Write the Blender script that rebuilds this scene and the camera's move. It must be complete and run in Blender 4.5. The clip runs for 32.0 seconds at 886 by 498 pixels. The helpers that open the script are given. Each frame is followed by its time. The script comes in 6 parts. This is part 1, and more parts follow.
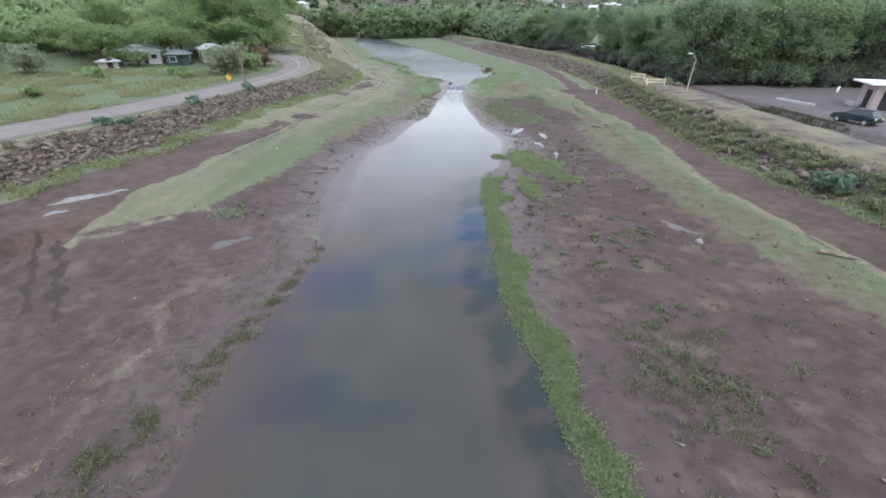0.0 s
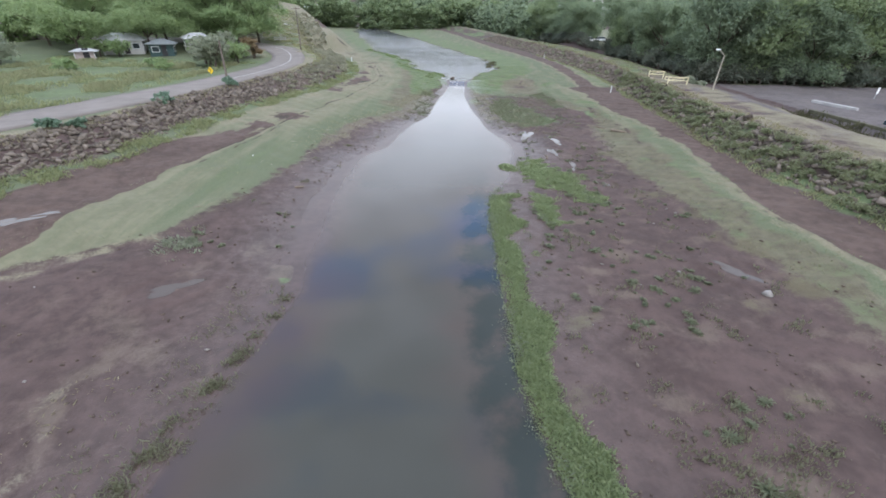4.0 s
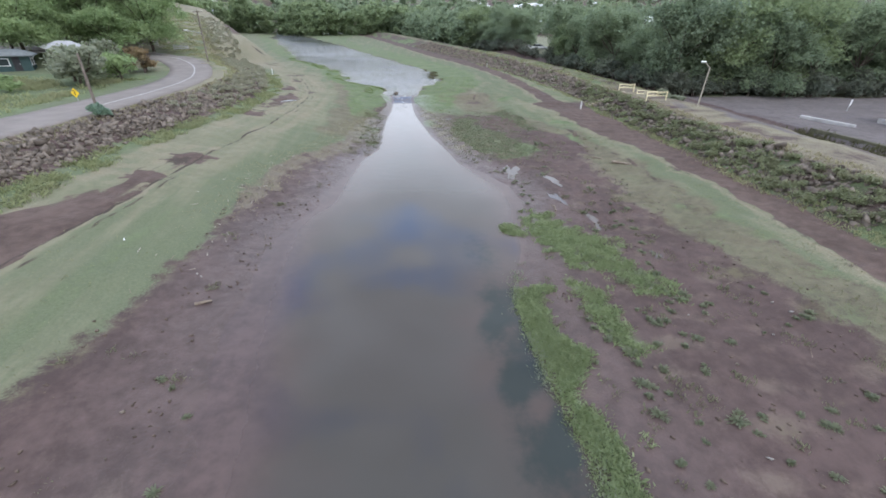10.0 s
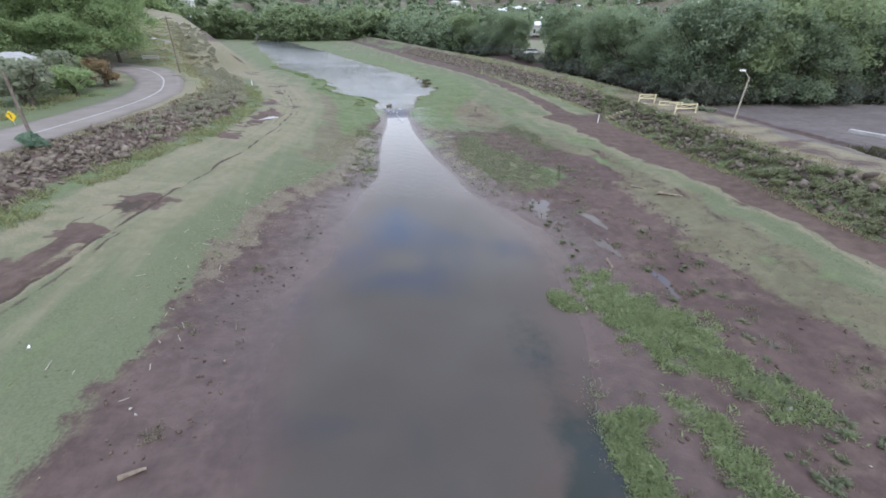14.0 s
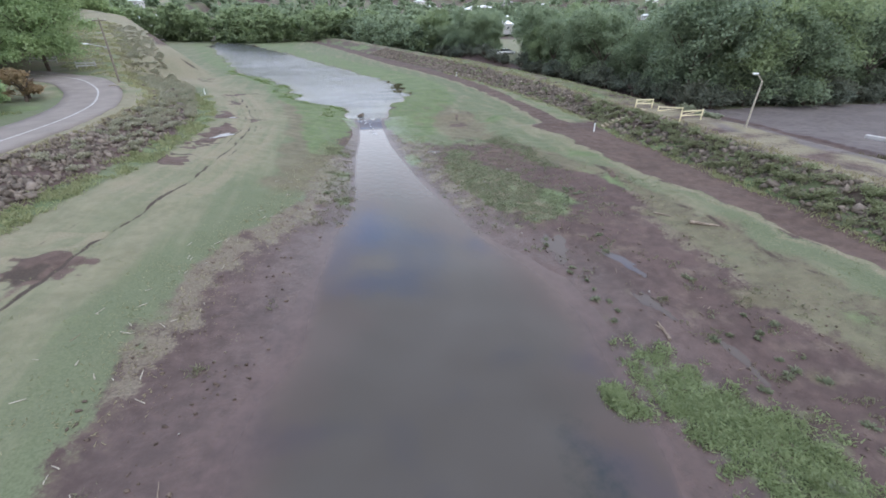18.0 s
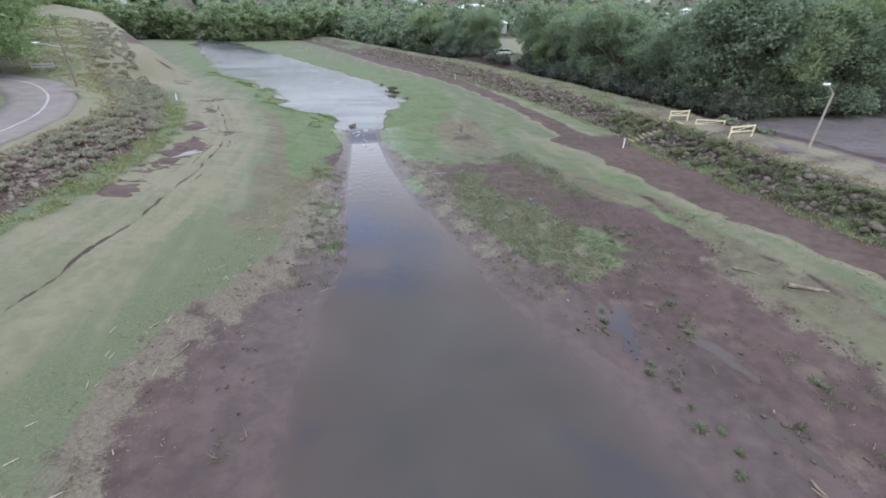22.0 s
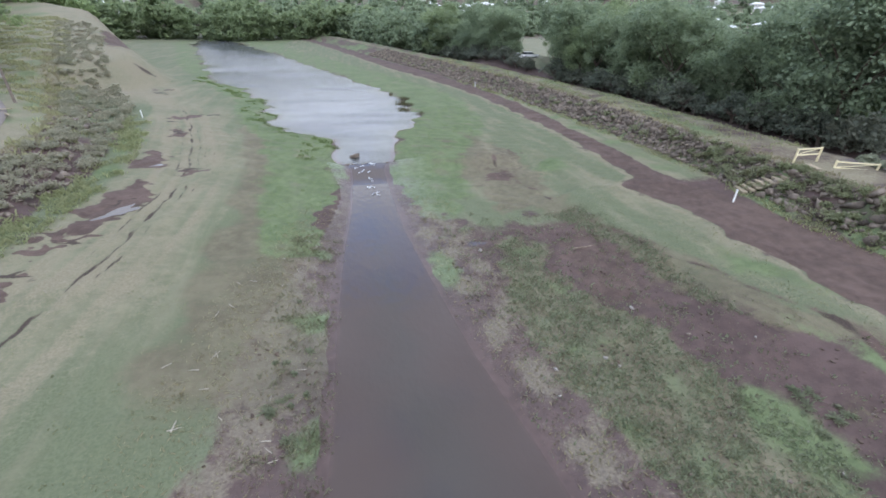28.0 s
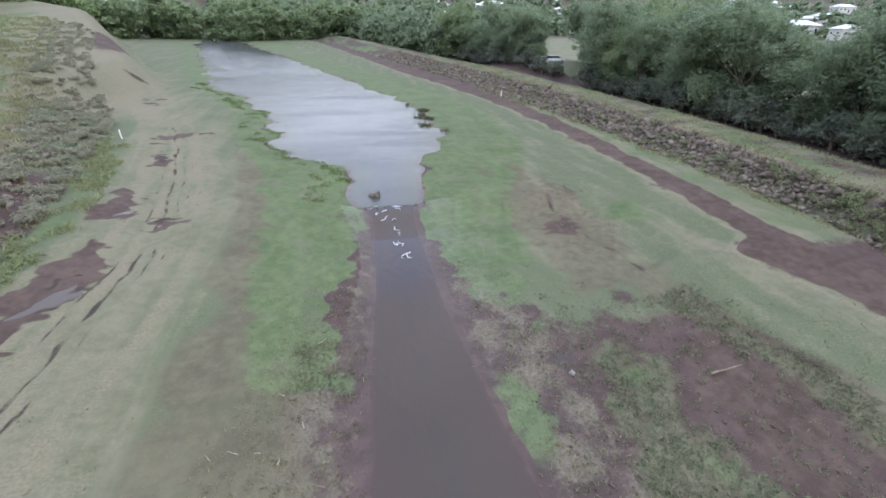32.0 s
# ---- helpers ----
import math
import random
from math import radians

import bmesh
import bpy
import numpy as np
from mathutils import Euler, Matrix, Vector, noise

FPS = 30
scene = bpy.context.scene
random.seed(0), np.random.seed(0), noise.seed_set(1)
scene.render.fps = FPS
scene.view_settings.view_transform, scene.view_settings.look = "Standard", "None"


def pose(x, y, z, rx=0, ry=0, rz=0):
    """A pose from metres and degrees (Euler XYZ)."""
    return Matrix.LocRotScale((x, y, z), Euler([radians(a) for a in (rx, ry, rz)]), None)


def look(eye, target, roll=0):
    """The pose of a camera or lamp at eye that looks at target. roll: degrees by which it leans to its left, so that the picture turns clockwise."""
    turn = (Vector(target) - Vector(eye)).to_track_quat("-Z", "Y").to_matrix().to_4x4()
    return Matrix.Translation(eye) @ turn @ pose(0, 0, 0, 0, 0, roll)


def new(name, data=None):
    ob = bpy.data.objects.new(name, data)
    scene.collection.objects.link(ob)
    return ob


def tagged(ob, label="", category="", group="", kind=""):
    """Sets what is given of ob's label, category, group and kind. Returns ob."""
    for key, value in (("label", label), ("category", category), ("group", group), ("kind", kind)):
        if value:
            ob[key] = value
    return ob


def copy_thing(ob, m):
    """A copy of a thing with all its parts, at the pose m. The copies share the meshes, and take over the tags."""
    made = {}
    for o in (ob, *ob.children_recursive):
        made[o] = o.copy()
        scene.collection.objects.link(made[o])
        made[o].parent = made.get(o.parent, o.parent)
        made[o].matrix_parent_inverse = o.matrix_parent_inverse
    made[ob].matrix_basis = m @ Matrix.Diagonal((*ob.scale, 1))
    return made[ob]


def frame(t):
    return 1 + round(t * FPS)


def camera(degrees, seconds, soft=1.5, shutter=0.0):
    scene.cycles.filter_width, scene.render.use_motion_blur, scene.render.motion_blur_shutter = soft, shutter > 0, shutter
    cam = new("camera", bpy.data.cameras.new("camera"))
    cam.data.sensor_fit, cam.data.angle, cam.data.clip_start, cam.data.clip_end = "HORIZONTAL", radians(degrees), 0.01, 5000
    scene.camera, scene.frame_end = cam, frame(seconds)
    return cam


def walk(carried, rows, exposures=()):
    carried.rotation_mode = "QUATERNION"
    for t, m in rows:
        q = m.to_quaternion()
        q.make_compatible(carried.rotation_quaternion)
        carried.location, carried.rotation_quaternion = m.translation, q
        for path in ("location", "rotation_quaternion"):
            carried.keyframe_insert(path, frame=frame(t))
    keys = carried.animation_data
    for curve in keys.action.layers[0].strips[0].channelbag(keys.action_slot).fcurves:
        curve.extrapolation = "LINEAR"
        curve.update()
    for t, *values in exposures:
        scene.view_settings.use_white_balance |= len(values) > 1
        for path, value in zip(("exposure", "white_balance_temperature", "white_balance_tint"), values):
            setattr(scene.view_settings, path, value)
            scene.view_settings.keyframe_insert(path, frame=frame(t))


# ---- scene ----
EXPOSURES = [(0, 0.0, 6380, 10.5), (12, 0.0, 6350, 11), (32, 0.0, 6220, 12.5)]
cam = camera(93.8, 32.0, soft=1.7)
PATH = [
    (0, (2.955, 1.535, 11.971), (2.539, 19.124, 2.462), 0.60),
    (0.5, (3.077, 2.086, 11.957), (2.616, 19.648, 2.398), 0.54),
    (1, (3.183, 2.682, 11.913), (2.737, 20.231, 2.330), 0.64),
    (1.5, (3.243, 3.356, 11.864), (2.804, 20.883, 2.241), 0.72),
    (2, (3.197, 4.084, 11.838), (2.803, 21.578, 2.155), 0.95),
    (2.5, (3.073, 4.863, 11.841), (2.671, 22.327, 2.101), 1.09),
    (3, (3.001, 5.754, 11.833), (2.548, 23.203, 2.070), 1.05),
    (3.5, (2.918, 6.610, 11.853), (2.479, 24.044, 2.062), 1.18),
    (5.5, (1.892, 10.525, 11.785), (1.819, 27.961, 1.986), 1.17),
    (6, (1.594, 11.582, 11.775), (1.610, 29.022, 1.986), 1.32),
    (6.5, (1.358, 12.615, 11.765), (1.330, 30.076, 2.014), 1.18),
    (7, (1.090, 13.669, 11.741), (1.088, 31.152, 2.028), 1.19),
    (7.5, (0.792, 14.755, 11.723), (1.051, 32.225, 1.990), 1.28),
    (8, (0.533, 15.868, 11.716), (1.363, 33.345, 2.026), 1.82),
    (8.5, (0.330, 17.113, 11.687), (1.723, 34.586, 2.056), 1.21),
    (9, (0.123, 18.138, 11.707), (1.965, 35.590, 2.112), 1.38),
    (9.5, (-0.159, 19.190, 11.777), (2.118, 36.592, 2.182), 1.78),
    (10, (-0.387, 20.258, 11.780), (2.182, 37.652, 2.246), 1.60),
    (10.5, (-0.560, 21.350, 11.780), (2.285, 38.699, 2.242), 1.62),
    (11, (-0.698, 22.356, 11.814), (2.361, 39.671, 2.282), 1.58),
    (11.5, (-0.854, 23.320, 11.844), (2.272, 40.646, 2.352), 1.53),
    (12, (-0.967, 24.277, 11.870), (2.236, 41.586, 2.374), 1.47),
    (12.5, (-1.088, 25.235, 11.893), (1.975, 42.603, 2.461), 1.23),
    (13, (-1.190, 26.204, 11.915), (1.976, 43.551, 2.477), 1.27),
    (13.5, (-1.306, 27.187, 11.940), (1.788, 44.568, 2.540), 1.20),
    (15.5, (-1.799, 30.580, 12.230), (1.660, 47.868, 2.785), 0.72),
    (16, (-1.877, 31.432, 12.260), (1.859, 48.651, 2.795), 0.87),
    (16.5, (-1.899, 32.313, 12.263), (2.146, 49.444, 2.767), 0.84),
    (17, (-1.850, 33.210, 12.239), (2.131, 50.420, 2.859), 0.79),
    (17.5, (-1.750, 34.099, 12.206), (2.400, 51.265, 2.819), 0.70),
    (18, (-1.638, 34.966, 12.171), (2.697, 52.076, 2.767), 0.60),
    (18.5, (-1.540, 35.853, 12.143), (2.924, 52.926, 2.730), 0.88),
    (19, (-1.492, 36.819, 12.116), (2.809, 53.930, 2.697), 1.39),
    (19.5, (-1.348, 37.725, 12.108), (3.081, 54.792, 2.669), 1.07),
    (20, (-1.189, 38.700, 12.126), (3.239, 55.754, 2.663), 0.79),
    (20.5, (-1.140, 39.670, 12.175), (3.262, 56.715, 2.685), 0.71),
    (21, (-1.156, 40.769, 12.200), (3.316, 57.809, 2.732), 0.83),
    (21.5, (-1.181, 41.869, 12.199), (3.393, 58.889, 2.745), 0.96),
    (22, (-1.132, 42.898, 12.206), (3.566, 59.890, 2.761), 0.94),
    (22.5, (-0.970, 43.895, 12.233), (3.902, 60.841, 2.796), 0.92),
    (23, (-0.726, 44.934, 12.267), (4.326, 61.841, 2.852), 1.24),
    (23.5, (-0.523, 46.042, 12.235), (4.627, 62.894, 2.772), 0.89),
    (24, (-0.353, 47.167, 12.245), (4.863, 63.989, 2.769), 0.85),
    (24.5, (-0.205, 48.251, 12.310), (5.019, 65.064, 2.823), 1.06),
    (25, (-0.021, 49.405, 12.354), (5.053, 66.252, 2.847), 0.91),
    (25.5, (0.132, 50.593, 12.369), (5.041, 67.489, 2.861), 0.90),
    (27.5, (0.254, 55.465, 12.498), (4.774, 72.476, 2.999), 0.96),
    (28, (0.346, 56.704, 12.518), (4.760, 73.742, 3.020), 0.97),
    (28.5, (0.417, 57.952, 12.545), (4.729, 75.030, 3.071), 0.83),
    (29, (0.444, 59.223, 12.586), (4.703, 76.322, 3.125), 0.78),
    (29.5, (0.400, 60.478, 12.674), (4.665, 77.578, 3.218), 0.88),
    (30, (0.347, 61.723, 12.763), (4.579, 78.832, 3.309), 0.84),
    (30.5, (0.306, 62.972, 12.843), (4.529, 80.082, 3.386), 0.88),
    (31, (0.212, 64.238, 12.915), (4.406, 81.362, 3.470), 0.91),
    (31.5, (0.071, 65.542, 12.977), (4.265, 82.636, 3.477), 0.99),
    (32, (-0.154, 66.862, 13.036), (4.033, 83.929, 3.489), 1.05),
]
walk(cam, [(t, look(eye, target, roll)) for t, eye, target, roll in PATH], EXPOSURES)
# ---- world and light ----
world = bpy.data.worlds.new("sky")
scene.world = world
world.use_nodes = True
wn, wl = world.node_tree.nodes, world.node_tree.links
wn.clear()
SUN_EL, SUN_ROT = radians(52), radians(150)
sky = wn.new("ShaderNodeTexSky")
sky.sky_type, sky.sun_disc, sky.sun_elevation, sky.sun_rotation = "NISHITA", False, SUN_EL, SUN_ROT
tc = wn.new("ShaderNodeTexCoord")
wmap = wn.new("ShaderNodeMapping")
wmap.inputs["Scale"].default_value = (1.0, 1.0, 2.6)
wmap.inputs["Location"].default_value = (-28.85, -32.28, 36.56)
wl.new(tc.outputs["Generated"], wmap.inputs["Vector"])
cn = wn.new("ShaderNodeTexNoise")
cn.inputs["Scale"].default_value, cn.inputs["Detail"].default_value, cn.inputs["Roughness"].default_value = 3.0, 5.0, 0.5
wl.new(wmap.outputs["Vector"], cn.inputs["Vector"])
cr = wn.new("ShaderNodeValToRGB")
cr.color_ramp.elements[0].position, cr.color_ramp.elements[1].position = 0.36, 0.49
up = wn.new("ShaderNodeSeparateXYZ")
wl.new(tc.outputs["Generated"], up.inputs[0])
low = wn.new("ShaderNodeMapRange")
low.interpolation_type = "SMOOTHSTEP"
for key, v in (("From Min", 0.20), ("From Max", 0.55), ("To Min", 0.18), ("To Max", 0.0)):
    low.inputs[key].default_value = v
wl.new(up.outputs["Z"], low.inputs["Value"])
closed = wn.new("ShaderNodeMath")
closed.operation = "ADD"
wl.new(cn.outputs["Fac"], closed.inputs[0])
wl.new(low.outputs["Result"], closed.inputs[1])
wl.new(closed.outputs[0], cr.inputs["Fac"])
cn2 = wn.new("ShaderNodeTexNoise")
cn2.inputs["Scale"].default_value, cn2.inputs["Detail"].default_value = 5.0, 5.0
wl.new(wmap.outputs["Vector"], cn2.inputs["Vector"])
cc = wn.new("ShaderNodeValToRGB")
cc.color_ramp.elements[0].position, cc.color_ramp.elements[1].position = 0.3, 0.7
cc.color_ramp.elements[0].color, cc.color_ramp.elements[1].color = (9.3, 10.1, 11.2, 1), (14.9, 16.2, 18.3, 1)
bright = wn.new("ShaderNodeMath")
bright.operation = "ADD"
wl.new(cn2.outputs["Fac"], bright.inputs[0])
wl.new(low.outputs["Result"], bright.inputs[1])
wl.new(bright.outputs[0], cc.inputs["Fac"])
wmix = wn.new("ShaderNodeMix")
wmix.data_type = "RGBA"
wl.new(cr.outputs["Color"], wmix.inputs["Factor"])
wgain = wn.new("ShaderNodeVectorMath")
wgain.operation = "MULTIPLY"
wgain.inputs[1].default_value = (4.7, 5.2, 5.9)
wl.new(sky.outputs["Color"], wgain.inputs[0])
wl.new(wgain.outputs[0], wmix.inputs["A"])
wl.new(cc.outputs["Color"], wmix.inputs["B"])
wbg = wn.new("ShaderNodeBackground")
wbg.inputs["Strength"].default_value = 0.13
wl.new(wmix.outputs["Result"], wbg.inputs["Color"])
wout = wn.new("ShaderNodeOutputWorld")
wl.new(wbg.outputs["Background"], wout.inputs["Surface"])

sun_data = bpy.data.lights.new("sun", "SUN")
sun_data.energy, sun_data.angle, sun_data.color = 0.9, radians(18), (1.0, 0.97, 0.93)
sun = new("sun", sun_data)
sun_dir = Vector((math.sin(SUN_ROT) * math.cos(SUN_EL), math.cos(SUN_ROT) * math.cos(SUN_EL), math.sin(SUN_EL)))
sun.matrix_world = look(sun_dir * 200, (0, 0, 0))


# ---- materials ----
def nodes_of(name):
    m = bpy.data.materials.new(name)
    m.use_nodes = True
    return m, m.node_tree.nodes, m.node_tree.links, m.node_tree.nodes["Principled BSDF"]


def noise_node(n, l, scale, detail=4.0, coord=None, rough=0.55):
    t = n.new("ShaderNodeTexNoise")
    t.inputs["Scale"].default_value, t.inputs["Detail"].default_value, t.inputs["Roughness"].default_value = scale, detail, rough
    if coord is not None:
        l.new(coord, t.inputs["Vector"])
    return t.outputs["Fac"]


def mix_node(n, l, fac, a, b):
    m = n.new("ShaderNodeMix")
    m.data_type = "RGBA"
    for key, v in (("Factor", fac), ("A", a), ("B", b)):
        if isinstance(v, (tuple, float, int)):
            m.inputs[key].default_value = (*v, 1) if isinstance(v, tuple) else v
        else:
            l.new(v, m.inputs[key])
    return m.outputs["Result"]


def map_node(n, l, value, a, b, c=0.0, d=1.0):
    m = n.new("ShaderNodeMapRange")
    m.interpolation_type = "SMOOTHSTEP"
    l.new(value, m.inputs["Value"])
    for key, v in (("From Min", a), ("From Max", b), ("To Min", c), ("To Max", d)):
        m.inputs[key].default_value = v
    return m.outputs["Result"]


def math_node(n, l, op, a, b):
    m = n.new("ShaderNodeMath")
    m.operation = op
    for k, v in enumerate((a, b)):
        if isinstance(v, (float, int)):
            m.inputs[k].default_value = v
        else:
            l.new(v, m.inputs[k])
    return m.outputs[0]


def plain(name, c1, c2, scale=3.0, rough=0.8, metal=0.0, bump=0.3, vary="none", fine=None, spec=0.3):
    """Two-scale mottled surface from c1 to c2; vary: 'object' or 'island' shifts each piece."""
    m, n, l, p = nodes_of(name)
    co = n.new("ShaderNodeTexCoord").outputs["Object"]
    f1 = noise_node(n, l, scale, 4.0, co)
    f2 = noise_node(n, l, fine or scale * 7, 3.0, co)
    f = math_node(n, l, "ADD", math_node(n, l, "MULTIPLY", f1, 0.6), math_node(n, l, "MULTIPLY", f2, 0.4))
    f = map_node(n, l, f, 0.3, 0.7)
    if vary != "none":
        src = n.new("ShaderNodeObjectInfo").outputs["Random"] if vary == "object" else n.new("ShaderNodeNewGeometry").outputs["Random Per Island"]
        f = math_node(n, l, "ADD", math_node(n, l, "MULTIPLY", f, 0.45), math_node(n, l, "MULTIPLY", src, 0.55))
    l.new(mix_node(n, l, f, c1, c2), p.inputs["Base Color"])
    p.inputs["Roughness"].default_value, p.inputs["Metallic"].default_value = rough, metal
    p.inputs["Specular IOR Level"].default_value = spec
    if bump:
        b = n.new("ShaderNodeBump")
        b.inputs["Strength"].default_value, b.inputs["Distance"].default_value = bump, 0.03
        l.new(f2, b.inputs["Height"])
        l.new(b.outputs["Normal"], p.inputs["Normal"])
    return m


def leafy(name, c1, c2, c3):
    """Leaves: each island its own tone between c1 and c2, large patches towards c3, a little light passing through."""
    m, n, l, p = nodes_of(name)
    co = n.new("ShaderNodeTexCoord").outputs["Object"]
    r = n.new("ShaderNodeNewGeometry").outputs["Random Per Island"]
    o = n.new("ShaderNodeObjectInfo").outputs["Random"]
    big = map_node(n, l, noise_node(n, l, 0.35, 3.0, co), 0.35, 0.7)
    c = mix_node(n, l, r, c1, c2)
    c = mix_node(n, l, math_node(n, l, "MULTIPLY", math_node(n, l, "ADD", big, o), 0.42), c, c3)
    l.new(c, p.inputs["Base Color"])
    p.inputs["Roughness"].default_value, p.inputs["Specular IOR Level"].default_value = 0.65, 0.2
    out = n["Material Output"]
    tr = n.new("ShaderNodeBsdfTranslucent")
    l.new(c, tr.inputs["Color"])
    mx = n.new("ShaderNodeMixShader")
    mx.inputs[0].default_value = 0.55
    l.new(p.outputs[0], mx.inputs[1])
    l.new(tr.outputs[0], mx.inputs[2])
    l.new(mx.outputs[0], out.inputs["Surface"])
    return m


def ground_material():
    """One ground: bare mud, turf, rank green, dry grass, track, straw litter, asphalt-grey lot, by cover attributes with ragged edges."""
    m, n, l, p = nodes_of("ground_cover")
    co = n.new("ShaderNodeTexCoord").outputs["Object"]
    fine = noise_node(n, l, 9.0, 5.0, co, 0.7)
    mid = noise_node(n, l, 1.7, 5.0, co, 0.65)
    coarse = noise_node(n, l, 0.28, 5.0, co, 0.6)
    lanes = n.new("ShaderNodeMapping")
    lanes.inputs["Scale"].default_value, lanes.inputs["Rotation"].default_value = (1.0, 0.09, 1.0), (0, 0, radians(-9))
    l.new(co, lanes.inputs["Vector"])
    huge = noise_node(n, l, 0.55, 4.0, lanes.outputs["Vector"], 0.6)
    edge = math_node(n, l, "ADD", math_node(n, l, "MULTIPLY", mid, 0.55), math_node(n, l, "MULTIPLY", fine, 0.45))
    edge = math_node(n, l, "SUBTRACT", edge, 0.5)

    def channels(attr):
        a = n.new("ShaderNodeAttribute")
        a.attribute_name = attr
        s = n.new("ShaderNodeSeparateColor")
        l.new(a.outputs["Color"], s.inputs["Color"])
        return s.outputs["Red"], s.outputs["Green"], s.outputs["Blue"], a.outputs["Alpha"]

    turf, rank, dry, sward = channels("cover_a")
    track, straw, lot, mat = channels("cover_b")
    wet, silt, moss, rut_and_shade = channels("cover_c")

    def ragged(mask, amount=0.9, soft=0.1):
        return map_node(n, l, math_node(n, l, "ADD", mask, math_node(n, l, "MULTIPLY", edge, amount)), 0.5 - soft, 0.5 + soft)

    tone = map_node(n, l, math_node(n, l, "ADD", math_node(n, l, "MULTIPLY", mid, 0.55), math_node(n, l, "MULTIPLY", coarse, 0.45)), 0.36, 0.64)
    grain = map_node(n, l, fine, 0.3, 0.7)
    c = mix_node(n, l, tone, (0.060, 0.040, 0.035), (0.097, 0.065, 0.057))
    c = mix_node(n, l, math_node(n, l, "MULTIPLY", ragged(silt, 1.5, 0.3), 0.36), c, (0.19, 0.152, 0.112))
    c = mix_node(n, l, math_node(n, l, "MULTIPLY", ragged(moss, 1.4, 0.18), 0.65), c, (0.115, 0.105, 0.056))
    strawc = mix_node(n, l, grain, (0.098, 0.080, 0.060), (0.180, 0.150, 0.108))
    c = mix_node(n, l, ragged(straw, 1.5, 0.16), c, strawc)
    mown = map_node(n, l, huge, 0.40, 0.60)
    turfc = mix_node(n, l, tone, (0.142, 0.135, 0.084), (0.192, 0.178, 0.116))
    greener = mix_node(n, l, grain, (0.088, 0.103, 0.056), (0.130, 0.142, 0.082))
    turfc = mix_node(n, l, math_node(n, l, "MULTIPLY", mown, 0.45), turfc, greener)
    blend = math_node(n, l, "ADD", sward, math_node(n, l, "MULTIPLY", math_node(n, l, "SUBTRACT", huge, 0.5), 1.3))
    turfc = mix_node(n, l, map_node(n, l, blend, 0.3, 0.8), turfc, greener)
    matc = mix_node(n, l, tone, (0.096, 0.080, 0.053), (0.150, 0.130, 0.084))
    matc = mix_node(n, l, map_node(n, l, fine, 0.52, 0.66, 0.0, 0.5), matc, (0.10, 0.116, 0.056))
    c = mix_node(n, l, ragged(turf, 0.9, 0.12), c, turfc)
    c = mix_node(n, l, math_node(n, l, "MULTIPLY", ragged(mat, 1.0, 0.25), 0.9), c, matc)
    c = mix_node(n, l, ragged(dry, 1.0, 0.2), c, mix_node(n, l, grain, (0.158, 0.138, 0.088), (0.222, 0.196, 0.134)))
    c = mix_node(n, l, ragged(rank, 1.1, 0.2), c, mix_node(n, l, tone, (0.080, 0.109, 0.047), (0.130, 0.157, 0.076)))
    c = mix_node(n, l, ragged(track, 0.7, 0.08), c, mix_node(n, l, tone, (0.062, 0.041, 0.033), (0.110, 0.075, 0.061)))
    # dark soil of the ruts, also the painted shadow line of the terrace ridge
    c = mix_node(n, l, ragged(rut_and_shade, 1.1, 0.14), c, mix_node(n, l, grain, (0.036, 0.027, 0.020), (0.066, 0.047, 0.036)))
    c = mix_node(n, l, ragged(lot, 0.6, 0.12), c, mix_node(n, l, tone, (0.090, 0.075, 0.071), (0.140, 0.119, 0.113)))
    l.new(c, p.inputs["Base Color"])
    p.inputs["Specular IOR Level"].default_value = 0.27
    l.new(map_node(n, l, math_node(n, l, "ADD", wet, math_node(n, l, "MULTIPLY", edge, 0.8)), 0.25, 0.95, 0.88, 0.3), p.inputs["Roughness"])
    b = n.new("ShaderNodeBump")
    b.inputs["Strength"].default_value, b.inputs["Distance"].default_value = 0.55, 0.12
    l.new(edge, b.inputs["Height"])
    l.new(b.outputs["Normal"], p.inputs["Normal"])
    return m


